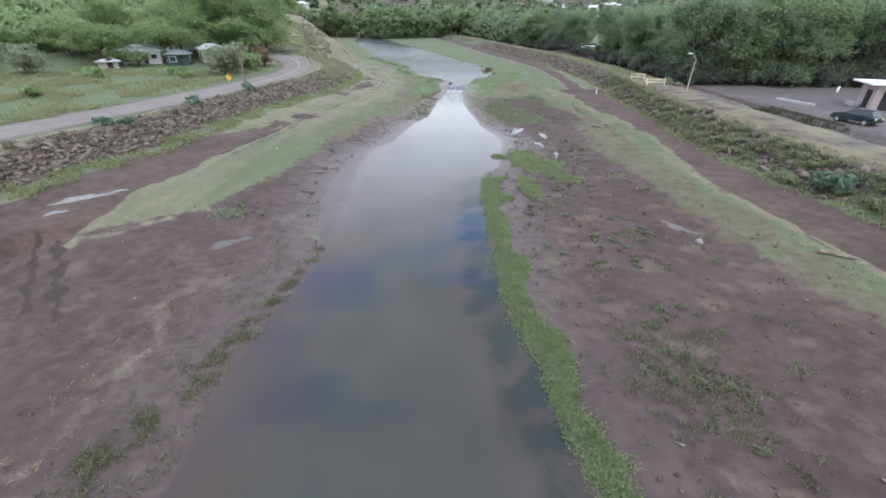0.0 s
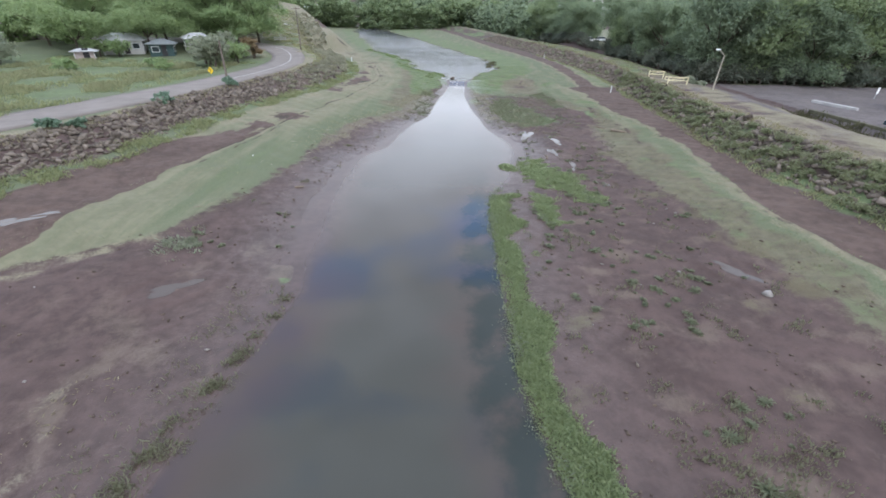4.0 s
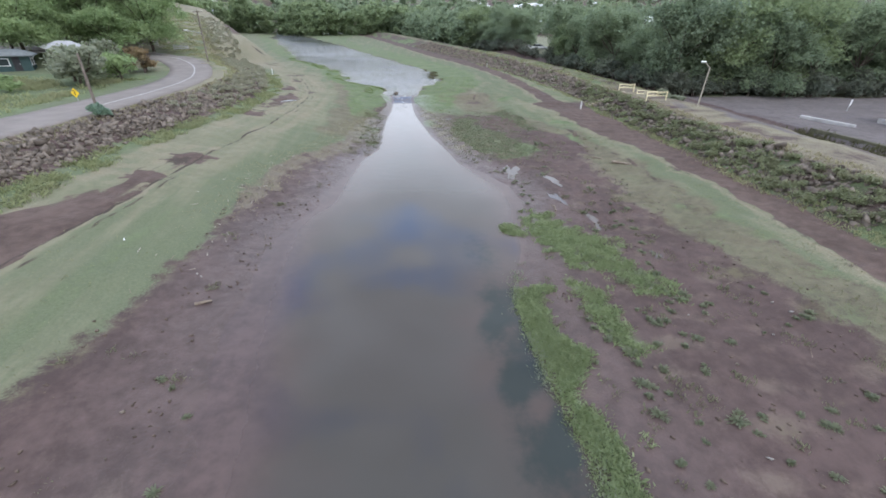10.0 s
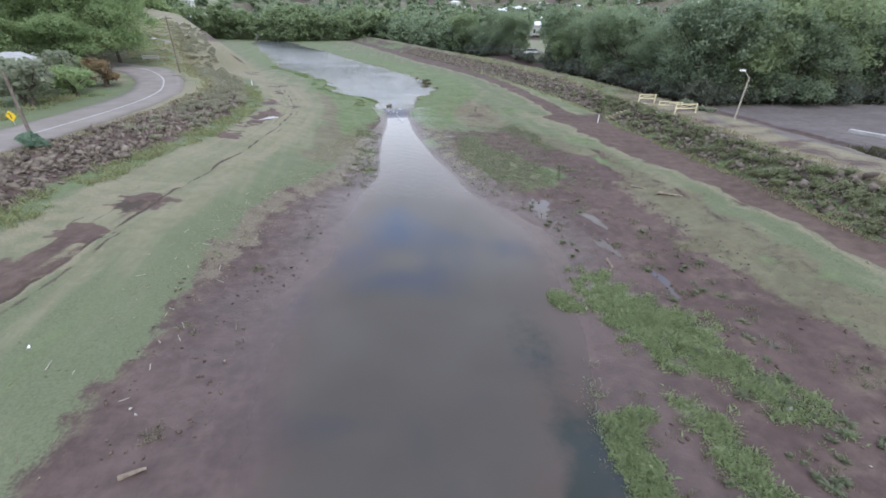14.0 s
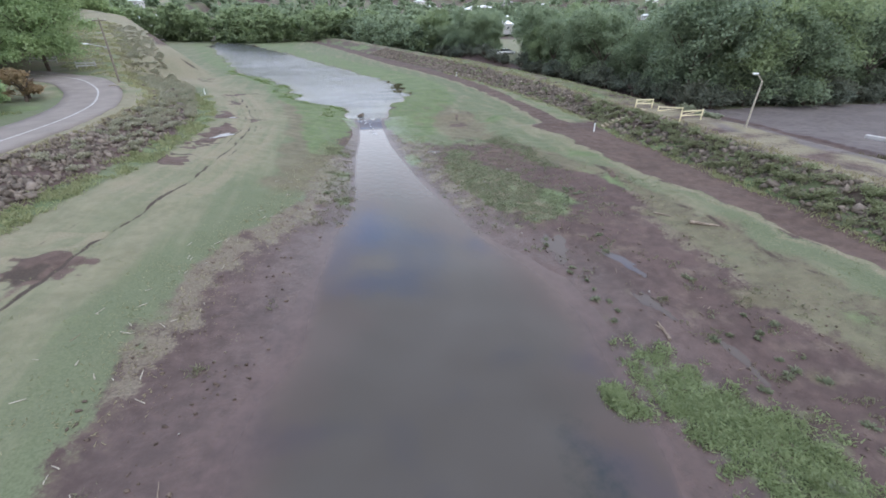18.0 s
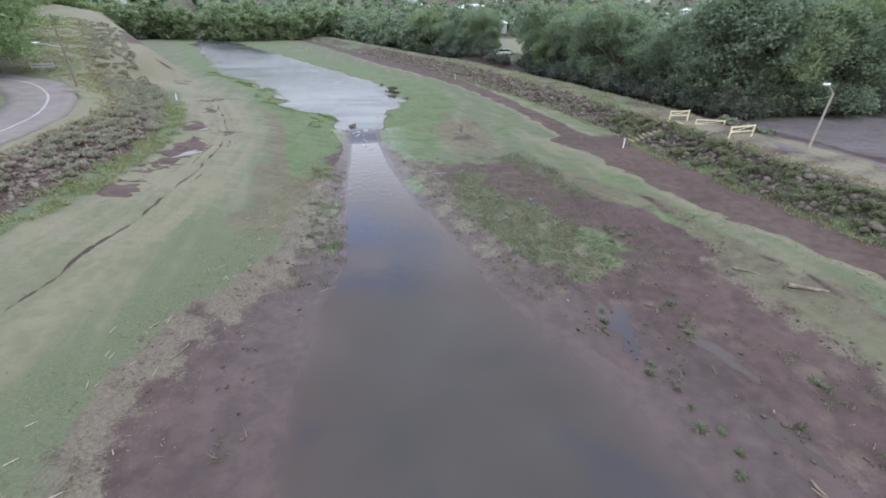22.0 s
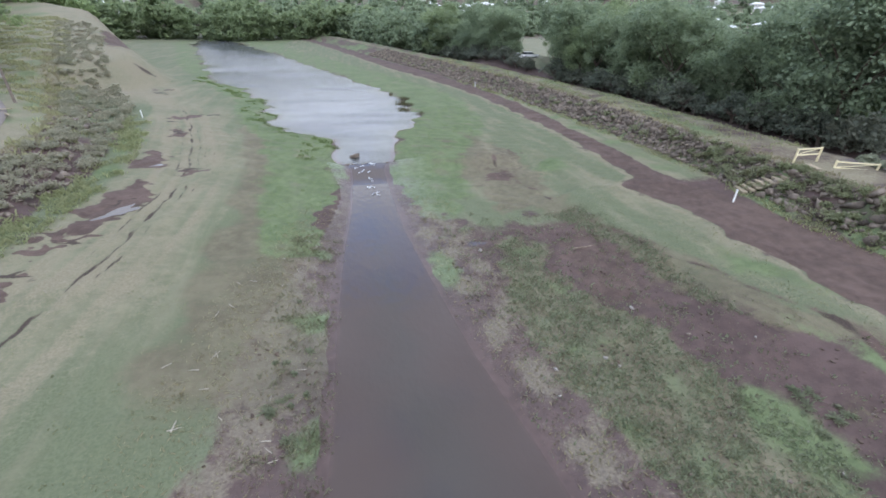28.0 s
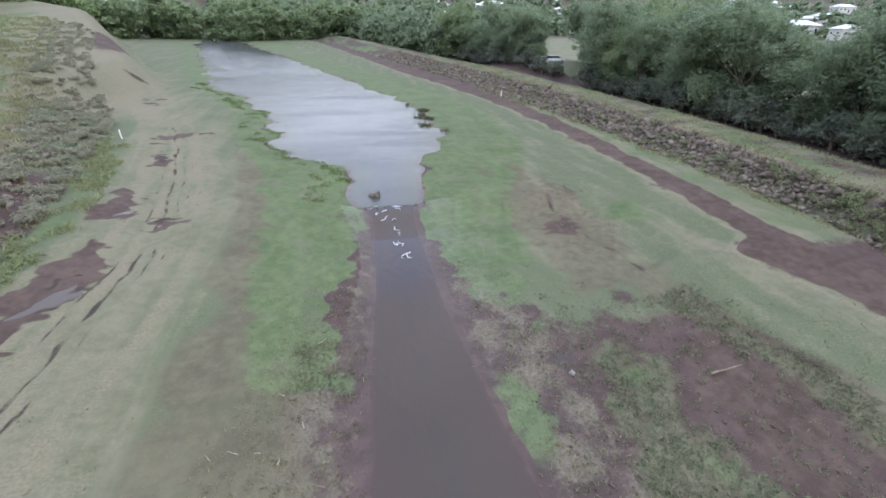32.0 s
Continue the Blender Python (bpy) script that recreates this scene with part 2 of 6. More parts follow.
def water_material(name, deep, shallow, hole, ripple, rough=0.03, streak=0.0):
    """Murky water: a film over wet mud at its edge, brown shallows, weed-dark holes, small ripples."""
    m, n, l, p = nodes_of(name)
    co = n.new("ShaderNodeTexCoord").outputs["Object"]

    def mask(attr):
        a = n.new("ShaderNodeAttribute")
        a.attribute_name = attr
        return a.outputs["Fac"]

    d = math_node(n, l, "ADD", mask("depth"), math_node(n, l, "MULTIPLY", math_node(n, l, "SUBTRACT", noise_node(n, l, 0.5, 4.0, co), 0.5), 0.35))
    reach = n.new("ShaderNodeSeparateXYZ")
    l.new(co, reach.inputs[0])
    deep = mix_node(n, l, map_node(n, l, reach.outputs["Y"], 16.0, 34.0), deep, tuple(v * k for v, k in zip(deep, (1.16, 1.0, 1.03))))
    c = mix_node(n, l, map_node(n, l, d, 0.05, 0.95), shallow, deep)
    weedy = math_node(n, l, "ADD", mask("hole"), math_node(n, l, "MULTIPLY", math_node(n, l, "SUBTRACT", noise_node(n, l, 1.6, 5.0, co, 0.65), 0.5), 0.7))
    c = mix_node(n, l, map_node(n, l, weedy, 0.25, 0.85), c, hole)
    film = math_node(n, l, "ADD", mask("film"), math_node(n, l, "MULTIPLY", math_node(n, l, "SUBTRACT", noise_node(n, l, 0.9, 4.0, co), 0.5), 0.25))
    film = map_node(n, l, film, 0.0, 1.0)
    tone = math_node(n, l, "ADD", math_node(n, l, "MULTIPLY", noise_node(n, l, 1.7, 5.0, co, 0.65), 0.55), math_node(n, l, "MULTIPLY", noise_node(n, l, 0.28, 5.0, co, 0.6), 0.45))
    bed = mix_node(n, l, map_node(n, l, tone, 0.36, 0.64), (0.060, 0.040, 0.035), (0.097, 0.065, 0.057))
    l.new(mix_node(n, l, film, bed, c), p.inputs["Base Color"])
    l.new(map_node(n, l, film, 0.0, 1.0, 0.32, rough), p.inputs["Roughness"])
    l.new(map_node(n, l, film, 0.0, 1.0, 0.54, 0.5), p.inputs["Specular IOR Level"])
    p.inputs["IOR"].default_value = 1.33
    b = n.new("ShaderNodeBump")
    b.inputs["Strength"].default_value, b.inputs["Distance"].default_value = ripple, 0.035
    mp = n.new("ShaderNodeMapping")
    mp.inputs["Scale"].default_value = (1.0, 0.6, 1.0)
    l.new(co, mp.inputs["Vector"])
    h = noise_node(n, l, 7.0 if streak else 2.2, 3.0, mp.outputs["Vector"])
    if streak:
        lanes = n.new("ShaderNodeMapping")
        lanes.inputs["Scale"].default_value, lanes.inputs["Rotation"].default_value = (0.05, 0.16, 1.0), (0, 0, radians(-24))
        l.new(co, lanes.inputs["Vector"])
        wind = map_node(n, l, noise_node(n, l, 1.0, 3.0, lanes.outputs["Vector"], 0.5), 0.36, 0.66, 0.55, 1.0)
        h = math_node(n, l, "MULTIPLY", h, wind)
        l.new(math_node(n, l, "MULTIPLY", wind, streak), p.inputs["Roughness"])
    else:
        flow = n.new("ShaderNodeSeparateXYZ")
        l.new(co, flow.inputs[0])
        l.new(map_node(n, l, flow.outputs["Y"], 50.0, 88.0, ripple, 0.8), b.inputs["Strength"])
    l.new(h, b.inputs["Height"])
    l.new(b.outputs["Normal"], p.inputs["Normal"])
    return m


GROUND = ground_material()
WATER = water_material("still_water", (0.047, 0.047, 0.040), (0.064, 0.047, 0.041), (0.020, 0.026, 0.024), 0.14, 0.05)
POOL = water_material("pool_water", (0.06, 0.07, 0.075), (0.075, 0.075, 0.062), (0.03, 0.035, 0.03), 1.0, 0.12, 0.24)
FOAM = plain("white_foam", (0.42, 0.43, 0.45), (0.66, 0.67, 0.68), 6, 0.5)
ROCK = plain("lava_rock", (0.042, 0.034, 0.027), (0.250, 0.205, 0.165), 2.0, 0.95, bump=0.8, vary="object", spec=0.2)
ROCKS = plain("lava_rock_heap", (0.042, 0.034, 0.027), (0.250, 0.205, 0.165), 2.0, 0.95, bump=0.8, vary="island", spec=0.2)
CLOD = plain("dry_mud_clod", (0.045, 0.033, 0.026), (0.165, 0.125, 0.098), 3.0, 0.95, bump=0.4, vary="island", spec=0.15)
PALE_ROCK = plain("pale_stone", (0.20, 0.18, 0.16), (0.36, 0.33, 0.30), 3.0, 0.85)
BARK = plain("bark", (0.06, 0.045, 0.035), (0.13, 0.10, 0.08), 5.0, 0.95, bump=0.8)
PALE_STICK = plain("bleached_stick", (0.27, 0.24, 0.195), (0.44, 0.40, 0.33), 4.0, 0.85)
DRIFTWOOD = plain("driftwood", (0.125, 0.092, 0.068), (0.29, 0.235, 0.18), 4.0, 0.9, bump=0.6)
LEAF_WOOD = leafy("kiawe_leaves", (0.145, 0.190, 0.132), (0.290, 0.352, 0.230), (0.275, 0.332, 0.188))
LEAF_LIGHT = leafy("young_tree_leaves", (0.175, 0.230, 0.135), (0.320, 0.385, 0.215), (0.27, 0.325, 0.165))
LEAF_SCRUB = leafy("rough_bank_leaves", (0.165, 0.200, 0.105), (0.320, 0.360, 0.190), (0.24, 0.235, 0.15))
# scrub leaves with the shade under the wood put into their colour
LEAF_SHADE = leafy("shade_toned_scrub_leaves", (0.110, 0.132, 0.105), (0.200, 0.232, 0.175), (0.165, 0.165, 0.125))
LEAF_GREEN = leafy("garden_leaves", (0.180, 0.255, 0.122), (0.335, 0.425, 0.205), (0.32, 0.385, 0.185))
LEAF_DULL = leafy("dull_shrub_leaves", (0.235, 0.250, 0.175), (0.350, 0.365, 0.265), (0.27, 0.30, 0.20))
LEAF_WEED = leafy("water_weed_leaves", (0.185, 0.235, 0.110), (0.330, 0.380, 0.205), (0.26, 0.30, 0.155))
LEAF_LUSH = leafy("lush_grass_blades", (0.125, 0.180, 0.064), (0.21, 0.262, 0.105), (0.165, 0.215, 0.085))
LEAF_DRY = leafy("withered_weed_leaves", (0.150, 0.155, 0.095), (0.255, 0.25, 0.165), (0.21, 0.205, 0.13))
LEAF_CLUMP = leafy("mud_clump_leaves", (0.150, 0.172, 0.105), (0.265, 0.290, 0.180), (0.21, 0.215, 0.14))
LEAF_OLIVE = leafy("olive_rank_grass", (0.085, 0.085, 0.045), (0.15, 0.14, 0.075), (0.11, 0.11, 0.06))
LEAF_TURF = leafy("bank_grass_blades", (0.150, 0.168, 0.085), (0.215, 0.228, 0.125), (0.21, 0.20, 0.12))
LEAF_STRAW = leafy("straw_blades", (0.22, 0.195, 0.115), (0.36, 0.325, 0.205), (0.28, 0.25, 0.155))
LEAF_GOLD = leafy("yellow_green_long_grass", (0.25, 0.255, 0.135), (0.39, 0.39, 0.215), (0.33, 0.32, 0.175))
LEAF_RUST = leafy("rust_brown_leaves", (0.19, 0.125, 0.075), (0.33, 0.23, 0.14), (0.24, 0.19, 0.10))
LEAF_BANK = leafy("bank_long_grass", (0.205, 0.228, 0.110), (0.34, 0.358, 0.185), (0.31, 0.30, 0.175))
LEAF_BANKSCRUB = leafy("levee_scrub_leaves", (0.225, 0.238, 0.165), (0.40, 0.405, 0.285), (0.36, 0.325, 0.24))
LEAF_BLUE = leafy("blue_green_shrub_leaves", (0.13, 0.20, 0.14), (0.23, 0.31, 0.22), (0.17, 0.24, 0.16))
ASPHALT = plain("worn_asphalt", (0.152, 0.130, 0.114), (0.218, 0.188, 0.168), 0.5, 0.9, bump=0.15, fine=9)
ROAD_PAINT = plain("white_road_paint", (0.24, 0.225, 0.21), (0.38, 0.365, 0.345), 1.2, 0.8)
YELLOW = plain("faded_yellow_paint", (0.56, 0.48, 0.29), (0.72, 0.64, 0.42), 3, 0.6, bump=0.1)
SIGN_YELLOW = plain("sign_yellow", (0.72, 0.46, 0.02), (0.85, 0.58, 0.04), 3, 0.4, bump=0.0)
BLACK = plain("black_paint", (0.015, 0.015, 0.015), (0.03, 0.03, 0.03), 4, 0.5)
WHITE = plain("white_paint", (0.66, 0.66, 0.64), (0.82, 0.82, 0.80), 2, 0.6, bump=0.1)
GREY_METAL = plain("grey_galvanised_metal", (0.30, 0.31, 0.31), (0.48, 0.49, 0.48), 4, 0.45, metal=0.4, bump=0.1)
POLE_WOOD = plain("weathered_pole_wood", (0.10, 0.08, 0.065), (0.22, 0.18, 0.15), 3, 0.9, bump=0.5)
TAN_POLE = plain("dusty_tan_pole", (0.27, 0.24, 0.19), (0.42, 0.38, 0.31), 3, 0.8, bump=0.2)
STEP_WOOD = plain("pale_timber", (0.22, 0.18, 0.12), (0.37, 0.31, 0.22), 3, 0.85, bump=0.4)
CONCRETE = plain("pale_concrete", (0.29, 0.275, 0.26), (0.43, 0.41, 0.39), 1.5, 0.85)
WALL_PINK = plain("dusty_pink_wall", (0.36, 0.29, 0.27), (0.46, 0.38, 0.35), 1.0, 0.85)
WALL_PALE = plain("pale_house_wall", (0.42, 0.40, 0.37), (0.62, 0.60, 0.56), 0.8, 0.85, vary="object")
WALL_GREEN = plain("dark_green_wall", (0.025, 0.05, 0.05), (0.05, 0.08, 0.075), 1.0, 0.8)
ROOF_PALE = plain("pale_metal_roof", (0.55, 0.55, 0.54), (0.78, 0.78, 0.77), 1.0, 0.5, bump=0.1, vary="object")
ROOF_DULL = plain("weathered_white_roof", (0.42, 0.42, 0.41), (0.58, 0.58, 0.57), 1.0, 0.7, bump=0.1)
ROOF_DARK = plain("dark_felt_roof", (0.10, 0.11, 0.11), (0.17, 0.18, 0.175), 1.5, 0.85)
ROOF_GREY = plain("grey_shingle_roof", (0.27, 0.265, 0.26), (0.40, 0.395, 0.385), 1.5, 0.8)
BARRIER_PAINT = plain("chalky_cream_paint", (0.36, 0.35, 0.32), (0.50, 0.48, 0.44), 2, 0.7, bump=0.1)
WALL_MOSSY = plain("mossy_retaining_wall", (0.065, 0.062, 0.040), (0.135, 0.125, 0.08), 1.5, 0.9)
DARK = plain("dark_interior", (0.02, 0.02, 0.02), (0.045, 0.04, 0.04), 2, 0.8, bump=0)
GLASS_DARK = plain("dark_window_glass", (0.02, 0.025, 0.03), (0.04, 0.05, 0.055), 2, 0.08, bump=0, spec=0.5)
CAR_PAINT = plain("dark_teal_car_paint", (0.02, 0.035, 0.045), (0.03, 0.05, 0.06), 1, 0.25, metal=0.3, bump=0, spec=0.5)
CAR_WHITE = plain("white_car_paint", (0.7, 0.7, 0.7), (0.8, 0.8, 0.8), 1, 0.25, bump=0, spec=0.5)
TYRE = plain("black_rubber", (0.015, 0.015, 0.015), (0.03, 0.03, 0.03), 5, 0.8)


# ---- mesh helpers ----
def fast_mesh(name, verts, faces, material, smooth=False):
    """A mesh from arrays: verts (n, 3) and faces (m, 3) or (m, 4)."""
    verts, faces = np.asarray(verts, np.float32), np.asarray(faces, np.int32)
    me = bpy.data.meshes.new(name)
    k = faces.shape[1]
    me.vertices.add(len(verts))
    me.vertices.foreach_set("co", verts.ravel())
    me.loops.add(faces.size)
    me.loops.foreach_set("vertex_index", faces.ravel())
    me.polygons.add(len(faces))
    me.polygons.foreach_set("loop_start", np.arange(0, faces.size, k, dtype=np.int32))
    me.update(calc_edges=True)
    if smooth:
        me.polygons.foreach_set("use_smooth", np.ones(len(faces), bool))
    me.materials.append(material)
    return me


def part(name, bm, material, parent, label=""):
    me = bpy.data.meshes.new(name)
    bm.to_mesh(me)
    bm.free()
    me.materials.append(material)
    ob = new(name, me)
    ob.parent = parent
    return tagged(ob, label)


def thing(name, m, label, category, group="", kind=""):
    ob = new(name)
    ob.empty_display_size = 0.3
    ob.matrix_world = m
    return tagged(ob, label, category, group, kind)


def box(bm, size, at=(0, 0, 0), turn=None, bevel=0.0):
    """A bevelled box of that size with its centre at at."""
    m = Matrix.Translation(at) @ (turn or Matrix.Identity(4)) @ Matrix.Diagonal((*size, 1))
    got = bmesh.ops.create_cube(bm, size=1.0, matrix=m)["verts"]
    if bevel:
        edges = list({e for v in got for e in v.link_edges})
        bmesh.ops.bevel(bm, geom=edges, offset=bevel, segments=1, affect="EDGES")
    return bm


def rod(bm, a, b, ra, rb=None, sides=8):
    """A tapered round rod from a to b."""
    a, b = Vector(a), Vector(b)
    m = Matrix.Translation((a + b) / 2) @ (b - a).to_track_quat("Z", "Y").to_matrix().to_4x4()
    bmesh.ops.create_cone(bm, cap_ends=True, segments=sides, radius1=ra, radius2=ra if rb is None else rb, depth=(b - a).length, matrix=m)
    return bm


def boxed(size, at=(0, 0, 0), turn=None, bevel=0.0):
    return box(bmesh.new(), size, at, turn, bevel)


def rodded(a, b, ra, rb=None, sides=8):
    return rod(bmesh.new(), a, b, ra, rb, sides)


# ---- the plan: lines along the valley, x by y ----
def line(*pairs, soft=1.5):
    ys, xs = np.array(pairs[0::2], float), np.array(pairs[1::2], float)
    dense = np.arange(-400.0, 3200.0, 0.5)
    vals = np.interp(dense, ys, xs)
    k = np.exp(-0.5 * (np.arange(-12, 13) * 0.5 / soft) ** 2)
    vals = np.convolve(np.pad(vals, 12, mode="edge"), k / k.sum(), mode="valid")
    return lambda y: np.interp(y, dense, vals)


water_l = line(-30, -5, 9, -5.3, 12, -5.9, 17, -5.5, 21, -4.9, 24, -4.6, 27, -6.0, 36, -7.0, 43, -7.2, 46.5, -6.7, 49, -4.6, 55, -3.9, 60, -3.0,
               64, -1.2, 72, -0.7, 80, -0.1, 86, 0.7, 96, 1.4, 97, 0.2, 100, -0.3, 104, 0.6, 107, -0.2, 110, -2.8, 116, -9.0, 120, -7.4, 135, -10.8,
               152, -16.8, 168, -26.0, 190, -31, 246, -46, 310, -64, 350, -72, 390, -70, soft=0.8)
water_r = line(-30, 8, 9, 7.4, 11, 6.9, 14, 6.9, 16.7, 5.9, 25, 5.5, 34, 5.6, 37, 5.9, 42, 7.9, 48, 9.4, 52.5, 9.4, 55.5, 8.2, 59, 6.6, 64, 6.1, 70, 5.2,
               78, 4.6, 83, 4.3, 96, 4.5, 97, 5.4, 106, 6.7, 112, 9.7, 121, 12.4, 134, 12.1, 142, 11.4, 160, 6.1, 181, 0.7, 211, -8.9, 243, -18,
               298, -36, 350, -54, 390, -66, soft=0.8)
turf_l = line(-30, -25, 5, -25, 18, -23.4, 20, -22, 22.5, -21.3, 24.5, -19.3, 26.5, -17.0, 28.5, -15.0, 31.5, -13.4, 36, -12.3, 40, -11.4, 44, -11, 49, -10.7, 55, -10.6, 59, -9.8, 62, -7.8, 66, -5.2, 72, -4.4, 76, -3.2,
              83, -0.8, 90, 0.4, 97, -1, 104, -0.5, 110, -4, 116, -10, 135, -12, 152, -18, 168, -27, 190, -33, 246, -48, 310, -66, 390, -75)
track_l = line(-30, -24, 22, -22.3, 28, -20.4, 36, -20.2, 44, -18.4, 56, -17.2, 69, -15.8, 82, -13.3, 90, -12, 97, -12.6, 104, -14, 123, -20, 157, -35, 189, -50, 258, -86, 400, -150)
track_l2 = line(-30, -28, 25, -26, 36, -25.2, 42, -23.6, 46, -22.4, 49, -20.6, 55, -18.4, 60, -16.8, 66, -15.0, 90, -11, 400, -155)
toe_l = line(-30, -30, 27, -27.6, 38, -25.2, 45, -24.5, 52, -23.8, 64, -22.5, 72, -20.4, 80, -19.0, 88, -18.4, 93, -18.4, 101, -19.8, 116, -23.5, 128, -26.5, 142, -33.2, 189, -52, 258, -89, 400, -160)
top_l = line(-30, -36, 34, -31.5, 38, -30, 50, -28.8, 65, -27.2, 83, -24.8, 95, -24.9, 104, -25.8, 110, -28, 118, -32.5, 157, -49.7, 200, -68, 258, -98, 400, -172)
road_l = line(-30, -42, 35, -34.5, 41, -32.4, 54, -30.0, 67, -28.4, 80, -27.7, 93, -28.5, 106, -30.8, 114, -34, 128, -42, 150, -58, 200, -100, 400, -280)
road_l2 = line(-30, -47, 40, -38.8, 52, -36.4, 67, -34.2, 79, -33.2, 93, -33.6, 106, -36.8, 119, -43, 142, -58.5, 200, -112, 400, -292)
turf_r = line(-30, 23, 15, 20.7, 25, 19.6, 32, 18.5, 45, 17.6, 57, 19.0, 61, 20.2, 64.5, 20.8, 66.3, 19.8, 68, 17.6, 70, 16.7, 78, 16.4, 81, 14.6, 84, 14, 90, 11, 97, 8, 121, 14, 142, 13, 160, 8, 181, 3, 211, -6, 243, -15, 298, -33, 390, -62)
track_r = line(-30, 27, 20, 24.6, 25, 23.7, 33, 22.9, 42, 24.0, 50, 24.9, 60, 24.1, 66, 23.0, 69, 22.6, 70.5, 23.7, 73, 23.4, 74.2, 22.2, 75.2, 23.4, 80, 23.2, 83, 22.4, 84, 21.6, 85, 24.4, 90, 25.0,
               100, 25.7, 108, 26.1, 114, 26.2, 131, 25.8, 146, 24.2, 190, 16.2, 282, 0.5, 340, -12, 400, -26, soft=0.5)
track_r2 = line(-30, 32, 24, 27.8, 34, 25.9, 46, 27.0, 57, 28.3, 66, 28.6, 78, 28.9, 83, 26.2, 86, 26.4, 90, 27.4, 96, 27.8, 104, 27.9, 112, 28.6, 122, 29.0, 148, 27.2, 205, 17.0, 300, 0.0, 400, -22)
toe_r = line(-30, 34, 25, 29.0, 34, 27.2, 46, 27.3, 59, 28.6, 75, 29.4, 84, 30.4, 96, 30.9, 108, 30.9, 129, 30.0, 167, 26.2, 257, 10, 340, -6, 400, -18)
top_r = line(-30, 36, 28, 31.2, 38, 30.6, 50, 30.9, 65, 31.6, 80, 32.8, 90, 33.0, 100, 33.9, 114, 34.4, 138, 33.9, 183, 30.0, 290, 11, 400, -12)


def ragged_edge(edge, amount):
    """The same line with a shore's bays and spits on the broad pool."""
    return lambda y: edge(y) + amount * smooth(99, 112, y) * (np.sin(y * 0.83 + amount) + 0.7 * np.sin(y * 0.37 + 2 * amount) + 0.5 * np.sin(y * 1.9)) * (1 + 0.006 * np.maximum(y - 120, 0))


def smooth(a, b, v):
    u = np.clip((v - a) / (b - a), 0, 1)
    return u * u * (3 - 2 * u)


def waves(x, y, size, seed):
    """Cheap smooth noise in -1..1: a sum of turned sines."""
    rng = np.random.RandomState(seed)
    out = 0 * x + 0 * y
    for k in range(9):
        a, ph, f = rng.uniform(0, 6.28), rng.uniform(0, 6.28), rng.uniform(0.6, 1.9) * 6.28 / size
        out = out + np.sin((x * np.cos(a) + y * np.sin(a)) * f + ph)
    return out / 4.2


def blob(x, y, cx, cy, rx, ry, turn=0.0):
    """1 inside an oval, falling to 0 round it, 0.5 on its outline."""
    c, s = np.cos(radians(turn)), np.sin(radians(turn))
    u, v = ((x - cx) * c + (y - cy) * s) / rx, (-(x - cx) * s + (y - cy) * c) / ry
    return np.clip(1.25 - 0.75 * np.sqrt(u * u + v * v), 0, 1)


def between(x, a, b, soft=0.6):
    return np.clip(0.5 + (x - a) / (2 * soft), 0, 1) * np.clip(0.5 + (b - x) / (2 * soft), 0, 1)


lush_l = line(60, 0, 76, -3.0, 78.5, -4.0, 80.5, -5.4, 85, -6.2, 90, -6.2, 105, -7.8, 120, -13.0, 135, -15.5, 160, -26, 200, -42, 320, -78)
lush_r = line(60, 3, 80, 6.5, 84, 9.5, 90, 11.6, 97, 13.0, 104, 17, 110, 20, 130, 23, 142, 21.5, 160, 18, 181, 13, 211, 5, 298, -20)
ridge_r = line(-30, 26.5, 20, 22.6, 30, 21.2, 40, 21.4, 50, 22.2, 62, 21.6, 66, 21.2, 71, 19.7, 74, 18.7, 78, 17.4, 83, 16.3, 87, 16.3, 93, 15.6, 100, 15.6, 112, 19, 130, 21, 160, 13, 400, -60)
rut_l = line(-30, -23.2, 36, -19.4, 45, -17.9, 52, -17.2, 56, -16.6, 60, -16.1, 65, -14.9, 71, -13.9, 75, -13.0, 81, -12.3, 88, -11.9, 95, -12.2, 105, -14.3, 115, -17, 123, -19.6, 140, -26.6, 400, -148)
mat_l = line(60, -9.5, 70, -8.3, 78, -7.7, 89, -7.6, 101, -8.6, 112, -11, 124, -15)
straw_up = line(-30, -12, 46, -11.6, 57, -11.2, 60, -10.6, 63, -9.6, 66, -9.0, 70, -8.5, 75, -6.9, 80, -5.6, 86, -3.4)
straw_l = line(-30, -9, 50, -9, 54.6, -8, 57, -7.6, 60.6, -5.6, 63.2, -2.8, 68, -2.2, 75, -1.6, 90, 0)
water_l, water_r = ragged_edge(water_l, 0.7), ragged_edge(water_r, -0.6)
# puddles: place, half sizes, turn
PUDDLES = [(10.9, 55.6, 1.7, 0.7, 75), (13.6, 52.6, 0.35, 1.5, 10), (13.6, 44.6, 0.22, 1.4, -6), (12.6, 48.8, 0.35, 1.1, 12), (17.5, 26.0, 0.35, 1.1, 35), (-22.6, 27.6, 1.5, 0.55, 40), (-21.2, 29.2, 0.6, 0.22, 30),
           (-22.6, 25.4, 0.6, 0.3, 40), (-14.1, 86.4, 1.2, 0.6, 50), (-15.0, 96.9, 0.5, 0.25, 20), (8.3, 79.1, 0.6, 0.3, 0), (-10.6, 23.6, 1.2, 0.4, 40), (14.9, 39.3, 0.25, 0.5, 0)]
